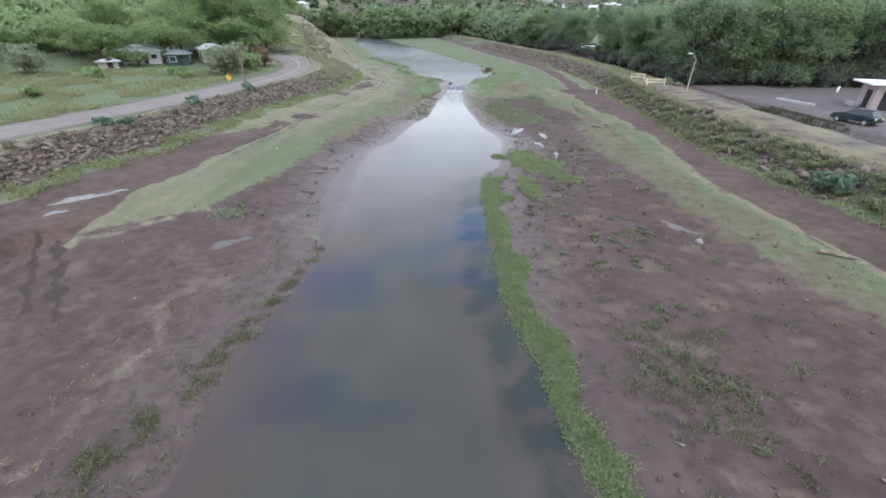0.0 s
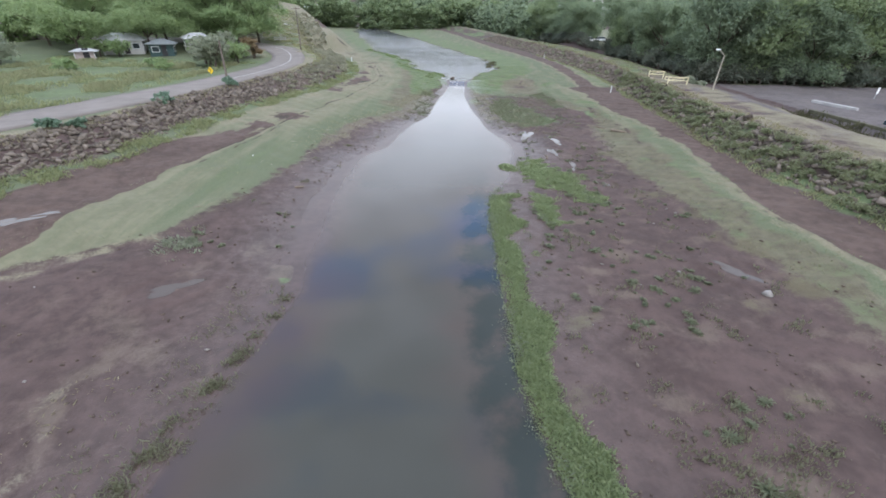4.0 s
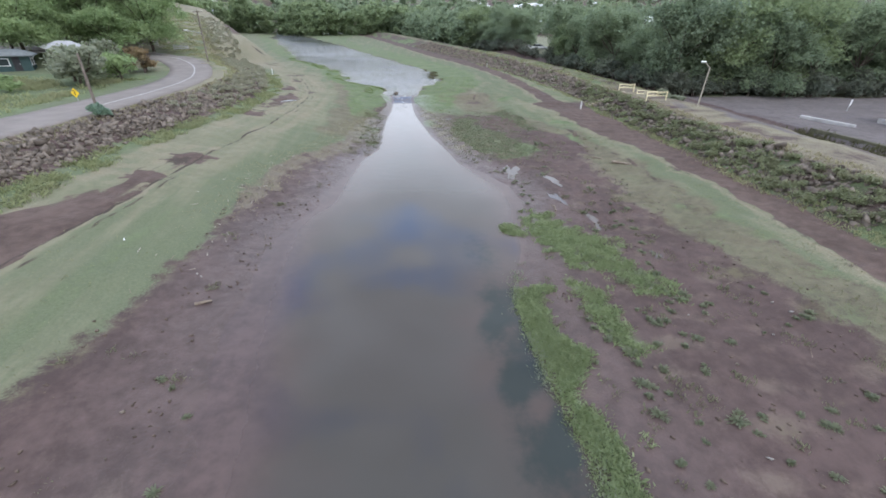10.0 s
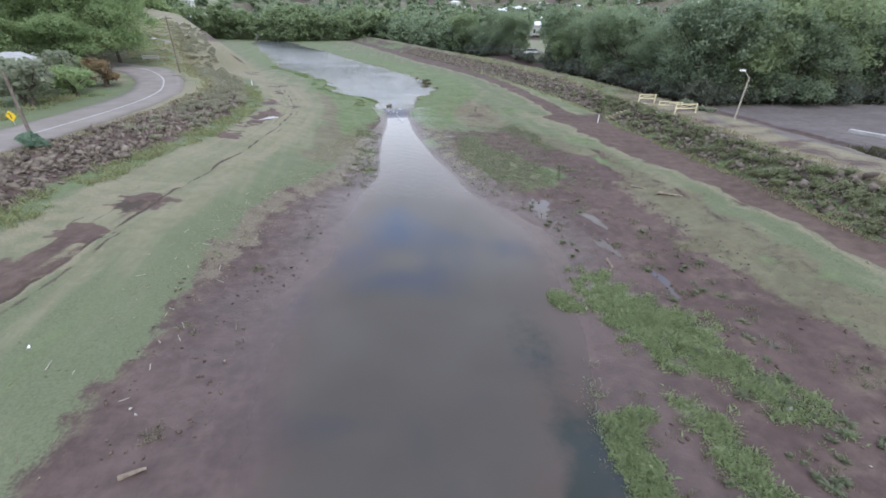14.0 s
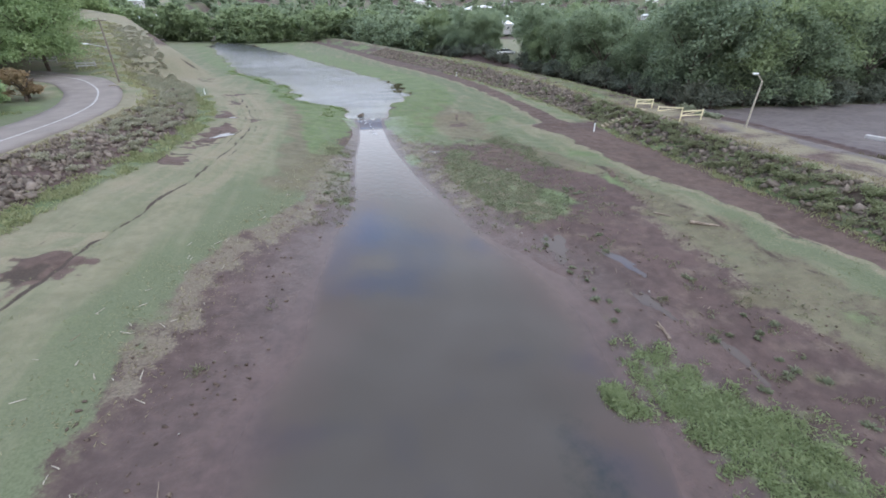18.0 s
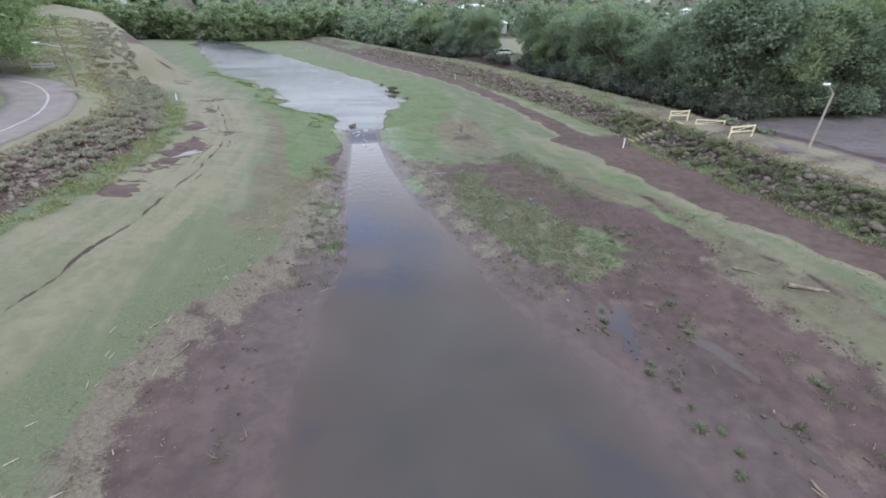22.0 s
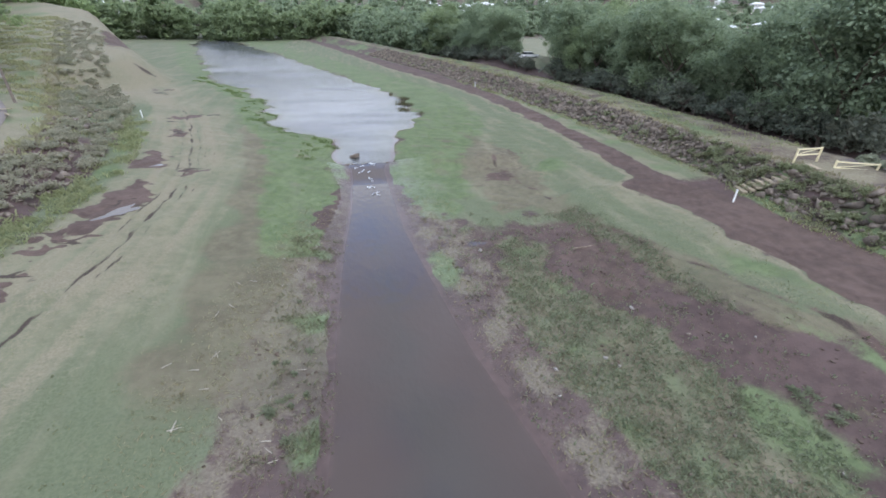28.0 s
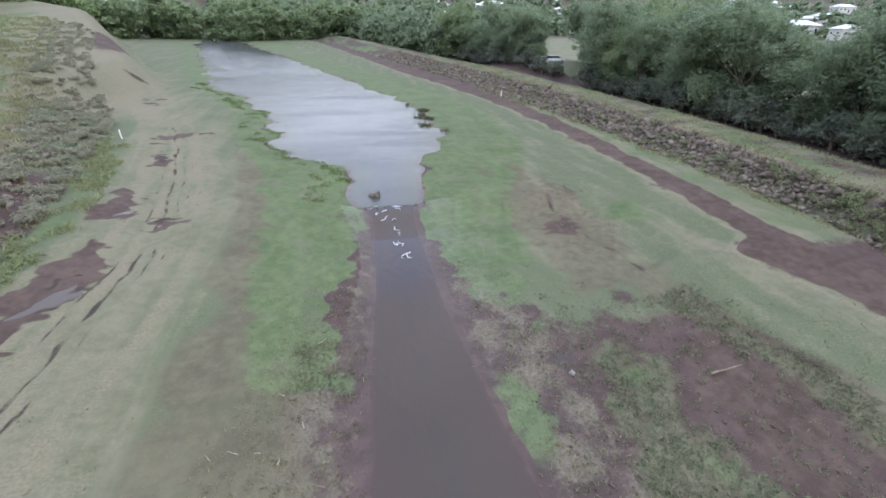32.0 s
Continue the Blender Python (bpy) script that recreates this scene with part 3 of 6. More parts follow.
MUD_SPOTS = [(14.6, 75.0, 1.7, 4.2, -12), (-16.7, 77.4, 0.9, 1.3, -20), (-15.4, 82.7, 2.0, 0.4, -6), (-20.0, 119, 0.5, 0.8, 0), (-17.6, 111.5, 0.5, 1.0, 0), (-29.5, 147.0, 2.6, 0.4, -30), (-16.1, 81.2, 0.9, 0.6, 0), (-16.2, 76.0, 1.1, 0.8, 20), (-16.9, 57.6, 1.9, 1.3, 20), (-18.3, 53.0, 1.5, 1.2, 0),
             (-18.8, 120, 2.2, 1.2, 30), (-16.5, 109, 0.8, 1.4, 0), (-48.5, 184, 2.6, 18, 17), (14.4, 91.0, 1.5, 1.2, 20), (-11.8, 94.4, 1.6, 0.3, 5)]


def channel_lift(y):
    return 0.6 * smooth(92.0, 96.8, y)


def height(x, y, puddled=True):
    x, y = np.broadcast_arrays(np.asarray(x, float), np.asarray(y, float))
    lift = channel_lift(y)
    wlx, wrx = water_l(y), water_r(y)
    rise = 0.012 * np.maximum(y - 190, 0)
    mid_r = wrx + (track_r(y) - wrx) * 0.55
    pts = [(road_l2(y) - 70, 3.4), (road_l2(y) - 0.5, 3.1), (road_l(y) + 0.3, 3.15), (np.maximum(top_l(y), road_l(y) + 0.8), 3.3), (toe_l(y), 1.65), (np.maximum(track_l(y), toe_l(y) + 0.6), 1.15 + 0.2 * smooth(60, 90, y)),
           (np.minimum(turf_l(y), wlx - 1.0), 0.42 + 0.7 * lift), (wlx, 0.0 + lift), (wlx + 1.8, -0.35 + lift), (wrx - 1.8, -0.35 + lift), (wrx, 0.0 + lift), (wrx + 1.6, 0.16 + lift),
           (mid_r, 0.42 + 0.8 * lift), (track_r(y), 1.5), (track_r2(y), 1.72), (toe_r(y), 1.9), (top_r(y), 3.7), (top_r(y) + 5.5, 3.8), (top_r(y) + 11.5, 2.8), (top_r(y) + 70, 2.7)]
    z = np.full(x.shape, 3.4)
    for (xa, za), (xb, zb) in zip(pts[:-1], pts[1:]):
        u = np.clip((x - xa) / np.maximum(xb - xa, 0.05), 0, 1)
        z = np.where(x >= xa, za + (zb - za) * (u * 0.55 + 0.45 * u * u * (3 - 2 * u)), z)
    z = np.where(x >= pts[-1][0], 2.7, z)
    inner = smooth(0.8, 6.0, wlx - x) + smooth(0.6, 4.5, x - wrx)
    on_road = between(x, road_l2(y) - 1, road_l(y) + 0.8, 0.3)
    rough = (0.05 * waves(x, y, 2.3, 1) + 0.09 * waves(x, y, 9.0, 2)) * (0.25 + 0.75 * inner) * (1 - on_road)
    z = z + rough + rise
    # scalloped turf ledge beside the haul track, its ridge, and wheel ruts
    ridge = track_r(y) - 5.2
    z = z + 0.22 * np.exp(-((x - ridge - 0.4) / 0.9) ** 2) * smooth(60, 70, y) * (1 - smooth(92, 100, y))
    z = z - 0.08 * (np.exp(-((x - rut_l(y)) / 0.24) ** 2) + np.exp(-((x - rut_l(y) + 0.95) / 0.24) ** 2) * smooth(74, 80, y)) * smooth(40, 46, y) * (1 - smooth(120, 140, y))
    z = z + 0.36 * np.exp(-(((x - 7.2) / 0.7) ** 2 + ((y - 44.2) / 1.1) ** 2))  # a weedy islet
    z = z - 0.9 * np.exp(-((x - 42.4) / 1.3) ** 2) * (1 - smooth(57, 63, y)) * smooth(38, 46, y) + 0.25 * smooth(43.6, 44.2, x) * smooth(36, 42, y) * (1 - smooth(60, 75, y))
    brow = top_l(y) + (rut_l(y) + 1.5 - top_l(y)) * smooth(126, 165, y)
    z = z + (1.3 * smooth(98, 122, y) + np.minimum(0.11 * np.maximum(y - 124, 0), 12)) * smooth(-1.5 - 4 * smooth(126, 165, y), 5, brow - x)
    z = z + 2.4 * smooth(0.1, 0.8, blob(x, y, 54, 176, 11, 20))
    # a hillside closes the valley far off
    far = np.maximum(y - 400, 0) + np.maximum(-x - 210, 0) * 0.9 + np.maximum(x - 260, 0) * 0.8
    z = z + 0.055 * far + 0.10 * np.maximum(far - 500, 0) + 6 * waves(x, y, 420, 5) * smooth(150, 600, far)
    for cx, cy, rx, ry, turn in PUDDLES if puddled else ():
        m = smooth(0.05, 0.4, blob(x, y, cx, cy, rx + 0.5, ry + 0.5, turn))
        if m.max() > 0:
            z = z * (1 - m) + (float(height(cx, cy, False)) - 0.03) * m
    return z


def axis(a, b, step, low, high, grow=1.09):
    vals = list(np.arange(a, b, step))
    s, v = step, vals[-1]
    while v < high:
        s *= grow
        v += s
        vals.append(v)
    s, v = step, a
    while v > low:
        s *= grow
        v -= s
        vals.insert(0, v)
    return np.array(vals)


gx, gy = axis(-31, 46, 0.16, -2600, 2600), axis(4, 112, 0.17, -160, 3000, 1.045)
X, Y = np.meshgrid(gx, gy)
Z = height(X, Y)
nx, ny = len(gx), len(gy)
idx = np.arange(nx * ny).reshape(ny, nx)
quads = np.stack([idx[:-1, :-1], idx[:-1, 1:], idx[1:, 1:], idx[1:, :-1]], -1).reshape(-1, 4)
ground_mesh = fast_mesh("ground", np.stack([X, Y, Z], -1).reshape(-1, 3), quads, GROUND, True)


def area(x, y, *p):
    """Signed distance into a many-sided patch of ground, as a mask: 0.5 on its outline, a metre from 0 to 1."""
    px, py = np.array(p[0::2], float), np.array(p[1::2], float)
    best, inside = 1e9 + 0 * x, (0 * x) > 1
    for ax, ay, bx, by in zip(px, py, np.roll(px, -1), np.roll(py, -1)):
        dx, dy = bx - ax, by - ay
        u = np.clip(((x - ax) * dx + (y - ay) * dy) / (dx * dx + dy * dy), 0, 1)
        best = np.minimum(best, np.hypot(x - ax - u * dx, y - ay - u * dy))
        if dy:
            inside = inside ^ (((ay > y) != (by > y)) & (x < ax + (y - ay) * dx / dy))
    return np.clip(0.5 + np.where(inside, best, -best) / 1.2, 0, 1)


def covers(x, y):
    """How much of each ground cover lies at a place: twelve masks, 0.5 on their outlines."""
    wlx, wrx = water_l(y), water_r(y)
    wob = waves(x, y, 6.0, 11) * 0.55 + waves(x, y, 1.8, 12) * 0.25
    xx = x + wob
    xr, yr = x + 0.5 * waves(x, y, 2.6, 15) + 0.22 * waves(x, y, 1.0, 16), y + 0.9 * waves(x, y, 2.9, 17) + 0.3 * waves(x, y, 1.1, 18)
    left, right = x < (wlx + wrx) / 2, x >= (wlx + wrx) / 2
    along = waves(x - rut_l(y), y * 0.05, 1.5, 35)
    fringe_l = area(xr, yr, 1.6, 93, 0.6, 93, -0.6, 87.5, -1.9, 84, -1.0, 79.5, -3.2, 78.6, -3.6, 74, -2.6, 71, 1.5, 71)
    fringe_r = area(xr, yr, 4.0, 92, 5.2, 91, 5.7, 85, 8.6, 82.8, 7.0, 78.4, 4.0, 78)
    weedy = area(xr, yr, 10.6, 80, 12.6, 78, 11.6, 75.5, 12.2, 72, 13.6, 69.6, 14.6, 64.5, 15.6, 61.7, 13.3, 59.6, 10.6, 59.2, 9.2, 62.4, 8.0, 67, 7.6, 71.5, 8.6, 76)
    bare = area(xr, yr, 13.6, 97, 18.6, 97.5, 17.4, 92, 14.2, 88.4, 12.6, 91)
    turf = between(xx, toe_l(y) - 0.5, turf_l(y), 1.2) * left
    turf = np.maximum(turf, between(xx, ridge_r(y), track_r(y), 0.8) * right)
    terrace = between(xx, turf_r(y), ridge_r(y) + 0.5, 0.9) * right
    turf = np.maximum(turf, terrace * (0.58 + 0.08 * waves(x, y, 3.6, 19)))
    turf = np.maximum(turf, between(xx, -400, top_l(y) - 0.6, 1.5))
    turf = np.maximum(turf, 0.75 * between(xx, top_l(y) - 2, toe_l(y) + 1, 1) * smooth(95, 110, y))
    turf = np.maximum(turf, (x > top_r(y) + 16) * 0.8)
    turf = np.maximum(turf, smooth(90, 104, y) * between(xx, toe_l(y), wlx - 0.3, 1) * left)
    turf = np.maximum(turf, smooth(75, 85, y) * between(xx, wrx + 0.2, track_r(y), 1) * right * (0.78 + 0.2 * waves(x, y, 4, 20)))
    turf = np.maximum(turf * (1 - smooth(340, 430, y)), smooth(280, 420, y) * (0.42 + 0.2 * waves(x, y, 80, 14)))
    turf = np.maximum(turf, weedy * (0.55 + 0.28 * waves(x, y, 2.4, 28)))
    turf = turf * (1 - 0.2 * smooth(0.4, 1.0, waves(x, y, 5.5, 13)) * (x < wlx) * (x > track_l(y) + 3) * (y > 40) * (y < 96))
    bare_mud = np.maximum(np.maximum(fringe_l, fringe_r), 0.9 * bare)
    turf = turf * (1 - smooth(0.3, 0.7, bare_mud) * (0.8 + 0.4 * waves(x, y, 1.7, 29)))
    rank = between(x + 0.3 * wob, wrx - 0.5, wrx + 1.1 + 0.5 * waves(x, y, 5, 21), 0.35) * (y < 37)
    rank = np.maximum(rank, between(x + 0.3 * wob, wlx - 0.9, wlx + 0.2, 0.3) * (y < 25) * (0.42 + 0.3 * waves(x, y, 2.4, 68)))
    for cx, cy, rx, ry, turn in [(11.2, 40.5, 1.6, 5.6, 18), (9.4, 34.2, 0.8, 3.0, 12), (7.2, 44.2, 1.0, 1.5, 10), (14.6, 62.4, 1.5, 1.5, 10), (5.6, 76.4, 1.0, 2.4, 0),
                                 (-1.5, 73.4, 1.3, 1.6, 10), (21.5, 71.5, 1.2, 3.6, 14), (-1.7, 67.2, 0.8, 1.4, 0), (20.0, 91.8, 2.0, 1.6, 20), (20.2, 64, 0.8, 3.4, 8), (-4.1, 23.6, 0.4, 1.0, 0)]:
        rank = np.maximum(rank, 0.76 * blob(x + 0.9 * wob, y + 1.2 * waves(x, y, 5.2, 25), cx, cy, rx, ry, turn))
    lush = np.maximum(between(xx, lush_l(y), wlx + 0.1, 0.9) * smooth(76, 80, y), between(xx, wrx - 0.1, lush_r(y), 1.2) * smooth(79, 86, y))
    rank = np.maximum(rank, lush * (0.66 + 0.24 * waves(x, y, 3.4, 36)) * (1 - 0.2 * smooth(150, 240, y)) * (1 - smooth(0.35, 0.65, bare_mud)))
    rank = np.maximum(rank, between(xx, turf_r(y), track_r(y) - 0.8, 0.8) * (0.30 + 0.18 * waves(x, y, 3.2, 58)) * right * (y < 46))
    rank = np.maximum(rank, weedy * (0.30 + 0.2 * waves(x, y, 2.9, 37)))
    rank = np.maximum(rank, between(xx, toe_r(y) - 0.9, toe_r(y) + 1.2, 0.5) * (0.62 - 0.12 * smooth(70, 85, y) + 0.2 * waves(x, y, 9, 26)))
    rank = np.maximum(rank, between(xx, toe_l(y) - 0.8, toe_l(y) + 1.6, 0.5) * (0.38 + 0.16 * smooth(44, 52, y) + 0.2 * waves(x, y, 9, 27)) * (y < 112))
    verge = between(x + 0.3 * wob, track_r2(y) + 0.1, toe_r(y) + 0.3, 0.3) * smooth(80, 86, y) * (1 - smooth(125, 140, y))
    turf = np.maximum(turf, verge)
    rank = np.maximum(rank, verge * (0.40 + 0.22 * waves(x, y, 5, 69)))
    rank = np.maximum(rank, between(xx, toe_r(y), top_r(y), 0.4) * (0.46 + 0.25 * waves(x, y, 7, 22)))
    rank = np.maximum(rank, between(xx, -300, road_l2(y) - 1.5, 1.5) * (0.56 + 0.2 * waves(x, y, 14, 23)) * (y < 100))
    rank = np.maximum(rank, (0.42 + 0.25 * waves(x, y, 60, 24)) * smooth(330, 440, y))
    rank = np.maximum(rank, (0.44 + 0.22 * waves(x, y, 6, 54)) * between(xx, top_l(y) - 14, top_l(y) + 1, 2) * smooth(96, 108, y))
    rank = np.maximum(rank, (0.46 + 0.2 * waves(x, y * 0.4, 6, 55)) * between(xx, top_r(y) + 0.5, top_r(y) + 9, 1) * smooth(80, 88, y))
    rank = np.maximum(rank, (0.28 + 0.16 * waves(x - rut_l(y), y * 0.2, 4.5, 38)) * between(xx, rut_l(y) + 2.5, turf_l(y) - 0.8, 1.2) * (y > 20) * (y < 60))
    # how green the mown turf is, and where it is a dead brown mat
    across = x - rut_l(y)
    sward = np.where(left, smooth(0.2, 7.5, across + 2.5 * smooth(64, 50, y) + 1.2 * waves(x, y * 0.2, 5, 62)) * (0.9 - 0.3 * smooth(84, 100, y)), 0.7 + 0.2 * waves(x, y, 9, 63))
    sward = np.maximum(sward * (0.5 + 0.5 * smooth(26, 44, y)), smooth(2.4, 0.6, x - toe_l(y)) * left)
    sward = np.where(right, np.clip(0.75 - 0.35 * smooth(-1.6, -0.1, x - track_r(y)) + 0.2 * waves(x, y * 0.4, 5, 64), 0, 1), sward)
    mat = between(xx, mat_l(y), lush_l(y) + 1.6, 0.9) * left * smooth(64, 72, y) * (1 - smooth(112, 124, y)) * (0.78 + 0.2 * waves(x, y, 4, 65))
    mat = np.maximum(mat, terrace * (0.70 + 0.14 * waves(x, y * 0.5, 4, 66)) * (1 - smooth(100, 112, y)))
    mat = np.maximum(mat, weedy * (0.66 + 0.2 * waves(x, y, 2.2, 70)))
    mat = np.maximum(mat, area(xr, yr, 11.5, 83, 15.8, 84, 18.6, 90, 18.0, 98, 15.5, 108, 13.5, 106, 13.4, 96, 11.5, 90) * 0.8)
    dry = between(xx, top_r(y) - 0.4, top_r(y) + 9.5, 0.8) * (0.56 + 0.2 * waves(x, y, 5, 31))
    dry = np.maximum(dry, between(xx, road_l(y), top_l(y) + 0.8, 0.5) * 0.62)
    dry = np.maximum(dry, (0.50 + 0.2 * waves(x, y, 7, 34)) * between(xx, top_l(y) - 22, top_l(y) + 1.5, 2) * smooth(96, 108, y))
    dry = np.maximum(dry, (0.64 + 0.14 * waves(x, y * 0.4, 7, 76)) * between(xx, top_l(y) - 26, rut_l(y) + 0.5, 1.5) * smooth(120, 134, y) * (1 - smooth(260, 320, y)))
    dry = np.maximum(dry, between(x + 0.4 * wob, track_l(y) - 0.5, track_l(y) + 0.9, 0.4) * (0.62 + 0.2 * waves(x, y, 4, 32)) * (y < 62))
    dry = np.maximum(dry, (0.50 + 0.16 * waves(x, y, 8, 33) + 0.2 * along) * smooth(52, 76, y) * between(xx, toe_l(y) + 1.5, rut_l(y) + 4.0, 1.6))
    dry = np.maximum(dry, (0.46 + 0.2 * waves(x, y, 3, 56)) * between(xx, toe_l(y) + 0.8, track_l2(y) + 0.3, 0.6) * (y < 62))
    dry = np.maximum(dry, 0.5 * between(xx, track_r(y) - 1.0, track_r(y) + 0.1, 0.4))
    dry = np.maximum(dry, (0.32 + 0.16 * waves(x, y * 0.3, 3.0, 39)) * between(xx, ridge_r(y) - 0.5, track_r(y), 0.8) * right)
    dry = np.maximum(dry, (0.42 + 0.22 * waves(x, y, 2.2, 59)) * between(xx, turf_l(y) - 0.4, turf_l(y) + 2.2, 0.7) * (y < 29))
    track = between(x + 0.4 * wob, track_r(y), track_r2(y), 0.35) * (1 - 0.4 * smooth(110, 200, y))
    track = np.maximum(track, between(x + 0.5 * wob, track_l2(y), rut_l(y) + 0.1, 0.3) * (1 - smooth(56, 64, y)) * (0.44 + 0.52 * smooth(54, 43, y) + 0.30 * waves(x - rut_l(y), y * 0.14, 1.6, 48)))
    drift = 0.12 * waves(x, y, 9, 41) + 0.05 * waves(x, y, 1.6, 40)
    # thin broken wheel ruts: offset, half width, from y, to y, how dark
    rut_and_shade = 0 * x + 0 * y
    for off, wide, ya, yb, deep in ((0, 0.16, 36, 132, 0.95), (-0.9, 0.14, 76, 126, 0.78), (0.75, 0.13, 74, 128, 0.74), (1.35, 0.13, 84, 124, 0.66), (2.1, 0.13, 88, 122, 0.62), (2.8, 0.13, 92, 118, 0.56), (0.8, 0.2, 36, 60, 0.8), (-1.7, 0.16, 44, 66, 0.72), (-2.6, 0.15, 48, 70, 0.62)):
        rut_and_shade = np.maximum(rut_and_shade, deep * np.exp(-((x - rut_l(y) - off + drift) / wide) ** 2) * smooth(ya, ya + 5, y) * (1 - smooth(yb - 8, yb, y)) * (0.66 + 0.16 * (off == 0) * smooth(78, 66, y) + 0.22 * waves(x + 9 * off, y, 2.6, 42) + 0.2 * waves(x, y, 7, 49)))
    for cx, cy, rx, ry, turn in [(-12.4, 95.4, 1.5, 0.22, 4), (-13.6, 86.2, 0.25, 2.0, -24), (-14.6, 88.0, 0.2, 1.2, -20), (-16.3, 78.6, 1.6, 0.3, -14), (-15.0, 82.0, 1.6, 0.22, -6), (-19.3, 116.3, 1.0, 0.5, 10), (-17.0, 110.4, 0.5, 1.4, 20), (-29.0, 143.4, 2.6, 0.9, -40), (-35.5, 157.0, 3.0, 0.8, -20), (-16.0, 121.5, 2.2, 0.4, 10), (-17.5, 57.0, 0.9, 1.2, 20)]:
        rut_and_shade = np.maximum(rut_and_shade, 0.8 * blob(x + 0.35 * waves(x, y, 1.2, 43), y + 0.4 * waves(x, y, 1.4, 44), cx, cy, rx, ry, turn))
    # brown crease below the turf ledge, its shadow line painted in as dark soil
    rut_and_shade = np.maximum(rut_and_shade, 0.62 * np.exp(-((x - (ridge_r(y) - 0.35 + 0.4 * waves(x, y, 9, 47))) / 0.3) ** 2) * smooth(30, 44, y) * (1 - smooth(94, 100, y)) * (0.65 + 0.4 * waves(x, y, 3.4, 46)))
    rim = np.exp(-((x - track_r(y) + 0.3) / 0.28) ** 2) + 0.8 * np.exp(-((x - track_l(y) - 0.2) / 0.4) ** 2) * (y < 60)
    dry = np.maximum(dry, rim * (0.62 + 0.2 * waves(x, y, 2.6, 67)))
    for cx, cy, rx, ry, turn in MUD_SPOTS:
        track = np.maximum(track, 1.05 * blob(x + 0.6 * wob + 0.45 * waves(x, y, 1.3, 43), y + 0.8 * waves(x, y, 3.1, 44) + 0.3 * waves(x, y, 1.1, 45), cx, cy, rx, ry, turn))
    track = np.maximum(track, area(xr, yr, -16.9, 94.8, -17.0, 102, -14.8, 99, -14.2, 95.3))
    track = np.maximum(track, area(xr, yr, -16.4, 86.6, -15.2, 92.4, -12.6, 90.2, -13.3, 86.4, -15.4, 82.6))
    for off in (-18.7, -17.3):
        rut_and_shade = np.maximum(rut_and_shade, 1.15 * np.exp(-((x - (off - (y - 19) * 0.8) + 0.3 * waves(x, y, 2.4, 74)) / 0.30) ** 2) * smooth(14, 17.5, y) * smooth(25, 21.5, y) * (0.9 + 0.3 * waves(x, y, 1.3, 75)))
    track = np.maximum(track, (0.46 + 0.18 * waves(x, y, 4, 46)) * np.exp(-((x - (ridge_r(y) - 0.2 + 0.4 * waves(x, y, 9, 47))) / 0.55) ** 2) * smooth(44, 56, y) * (1 - smooth(98, 108, y)))
    straw = between(xx, straw_up(y) - 0.6, straw_l(y), 1.3) * smooth(44, 51, y) * (1 - smooth(80, 88, y)) * (0.66 + 0.25 * waves(x, y, 2.4, 51))
    straw = np.maximum(straw, between(xx, wrx + 0.4, wrx + 4.0, 0.8) * smooth(58, 64, y) * (1 - smooth(84, 92, y)) * (0.48 + 0.25 * waves(x, y, 3, 52)))
    straw = np.maximum(straw, between(x + wob, -10.9, -9.4, 0.5) * (y < 18) * (0.3 + 0.2 * waves(x, y, 2.0, 57)))
    straw = np.maximum(straw, between(xx, turf_r(y) - 1.0, ridge_r(y), 0.9) * smooth(40, 46, y) * (1 - smooth(60, 66, y)) * (0.46 + 0.25 * waves(x, y, 2.4, 60)))
    straw = np.maximum(straw, np.maximum(fringe_l, weedy) * (0.30 + 0.25 * waves(x, y, 1.9, 53)))
    lot = between(x, top_r(y) + 12.5, 400, 1.0) * (y < 83) * (y > 30)
    lot = np.maximum(lot, between(x, top_r(y) + 2.5, top_r(y) + 13, 1.0) * (0.42 + 0.3 * waves(x, y * 0.4, 5, 61)) * (y < 80))
    edge_dist = np.minimum(np.abs(x - wlx), np.abs(x - wrx))
    wet = np.clip(0.95 - edge_dist / 9.0, 0.15, 1) * (x > turf_l(y)) * (x < turf_r(y)) * (y < 97) + 0.25 * track
    silt = (0.12 + 0.46 * waves(x, y, 3.2, 71)) * (x > wrx + 4) * (x < turf_r(y)) * (y < 60)
    silt = np.maximum(silt, (0.20 + 0.3 * waves(x, y, 4.0, 72)) * left * (y < 30))
    silt = np.maximum(silt, between(x + wob, -10.9 + 0.4 * np.abs(y - 12.5) * (y < 12.5), -9.4, 0.5) * (y < 20) * (0.62 + 0.3 * waves(x, y, 2.4, 73)))
    moss = (0.02 + 0.34 * waves(x, y, 4.5, 81)) * (x > wrx) * (x < track_r(y)) + (0.44 + 0.25 * waves(x, y, 3.0, 82)) * between(xx, turf_r(y) - 0.5, ridge_r(y) + 0.5, 1.0) * right
    moss = np.maximum(moss, weedy * 0.75)
    moss = np.maximum(moss, 0.45 * between(xx, turf_l(y) - 0.5, turf_l(y) + 1.2, 0.9))
    return (turf, rank, dry, sward), (track, straw, lot, mat), (wet, silt, moss, rut_and_shade)


for attr, masks in zip(("cover_a", "cover_b", "cover_c"), covers(X, Y)):
    col = np.ones((ny * nx, 4), np.float32)
    for k, mask in enumerate(masks):
        col[:, k] = np.clip(np.broadcast_to(mask, X.shape), 0, 1).ravel()
    ground_mesh.attributes.new(attr, "FLOAT_COLOR", "POINT").data.foreach_set("color", col.ravel())
ground = tagged(new("ground", ground_mesh), "brown mud river flat with mown grass banks and levees", "ground", kind="structure")


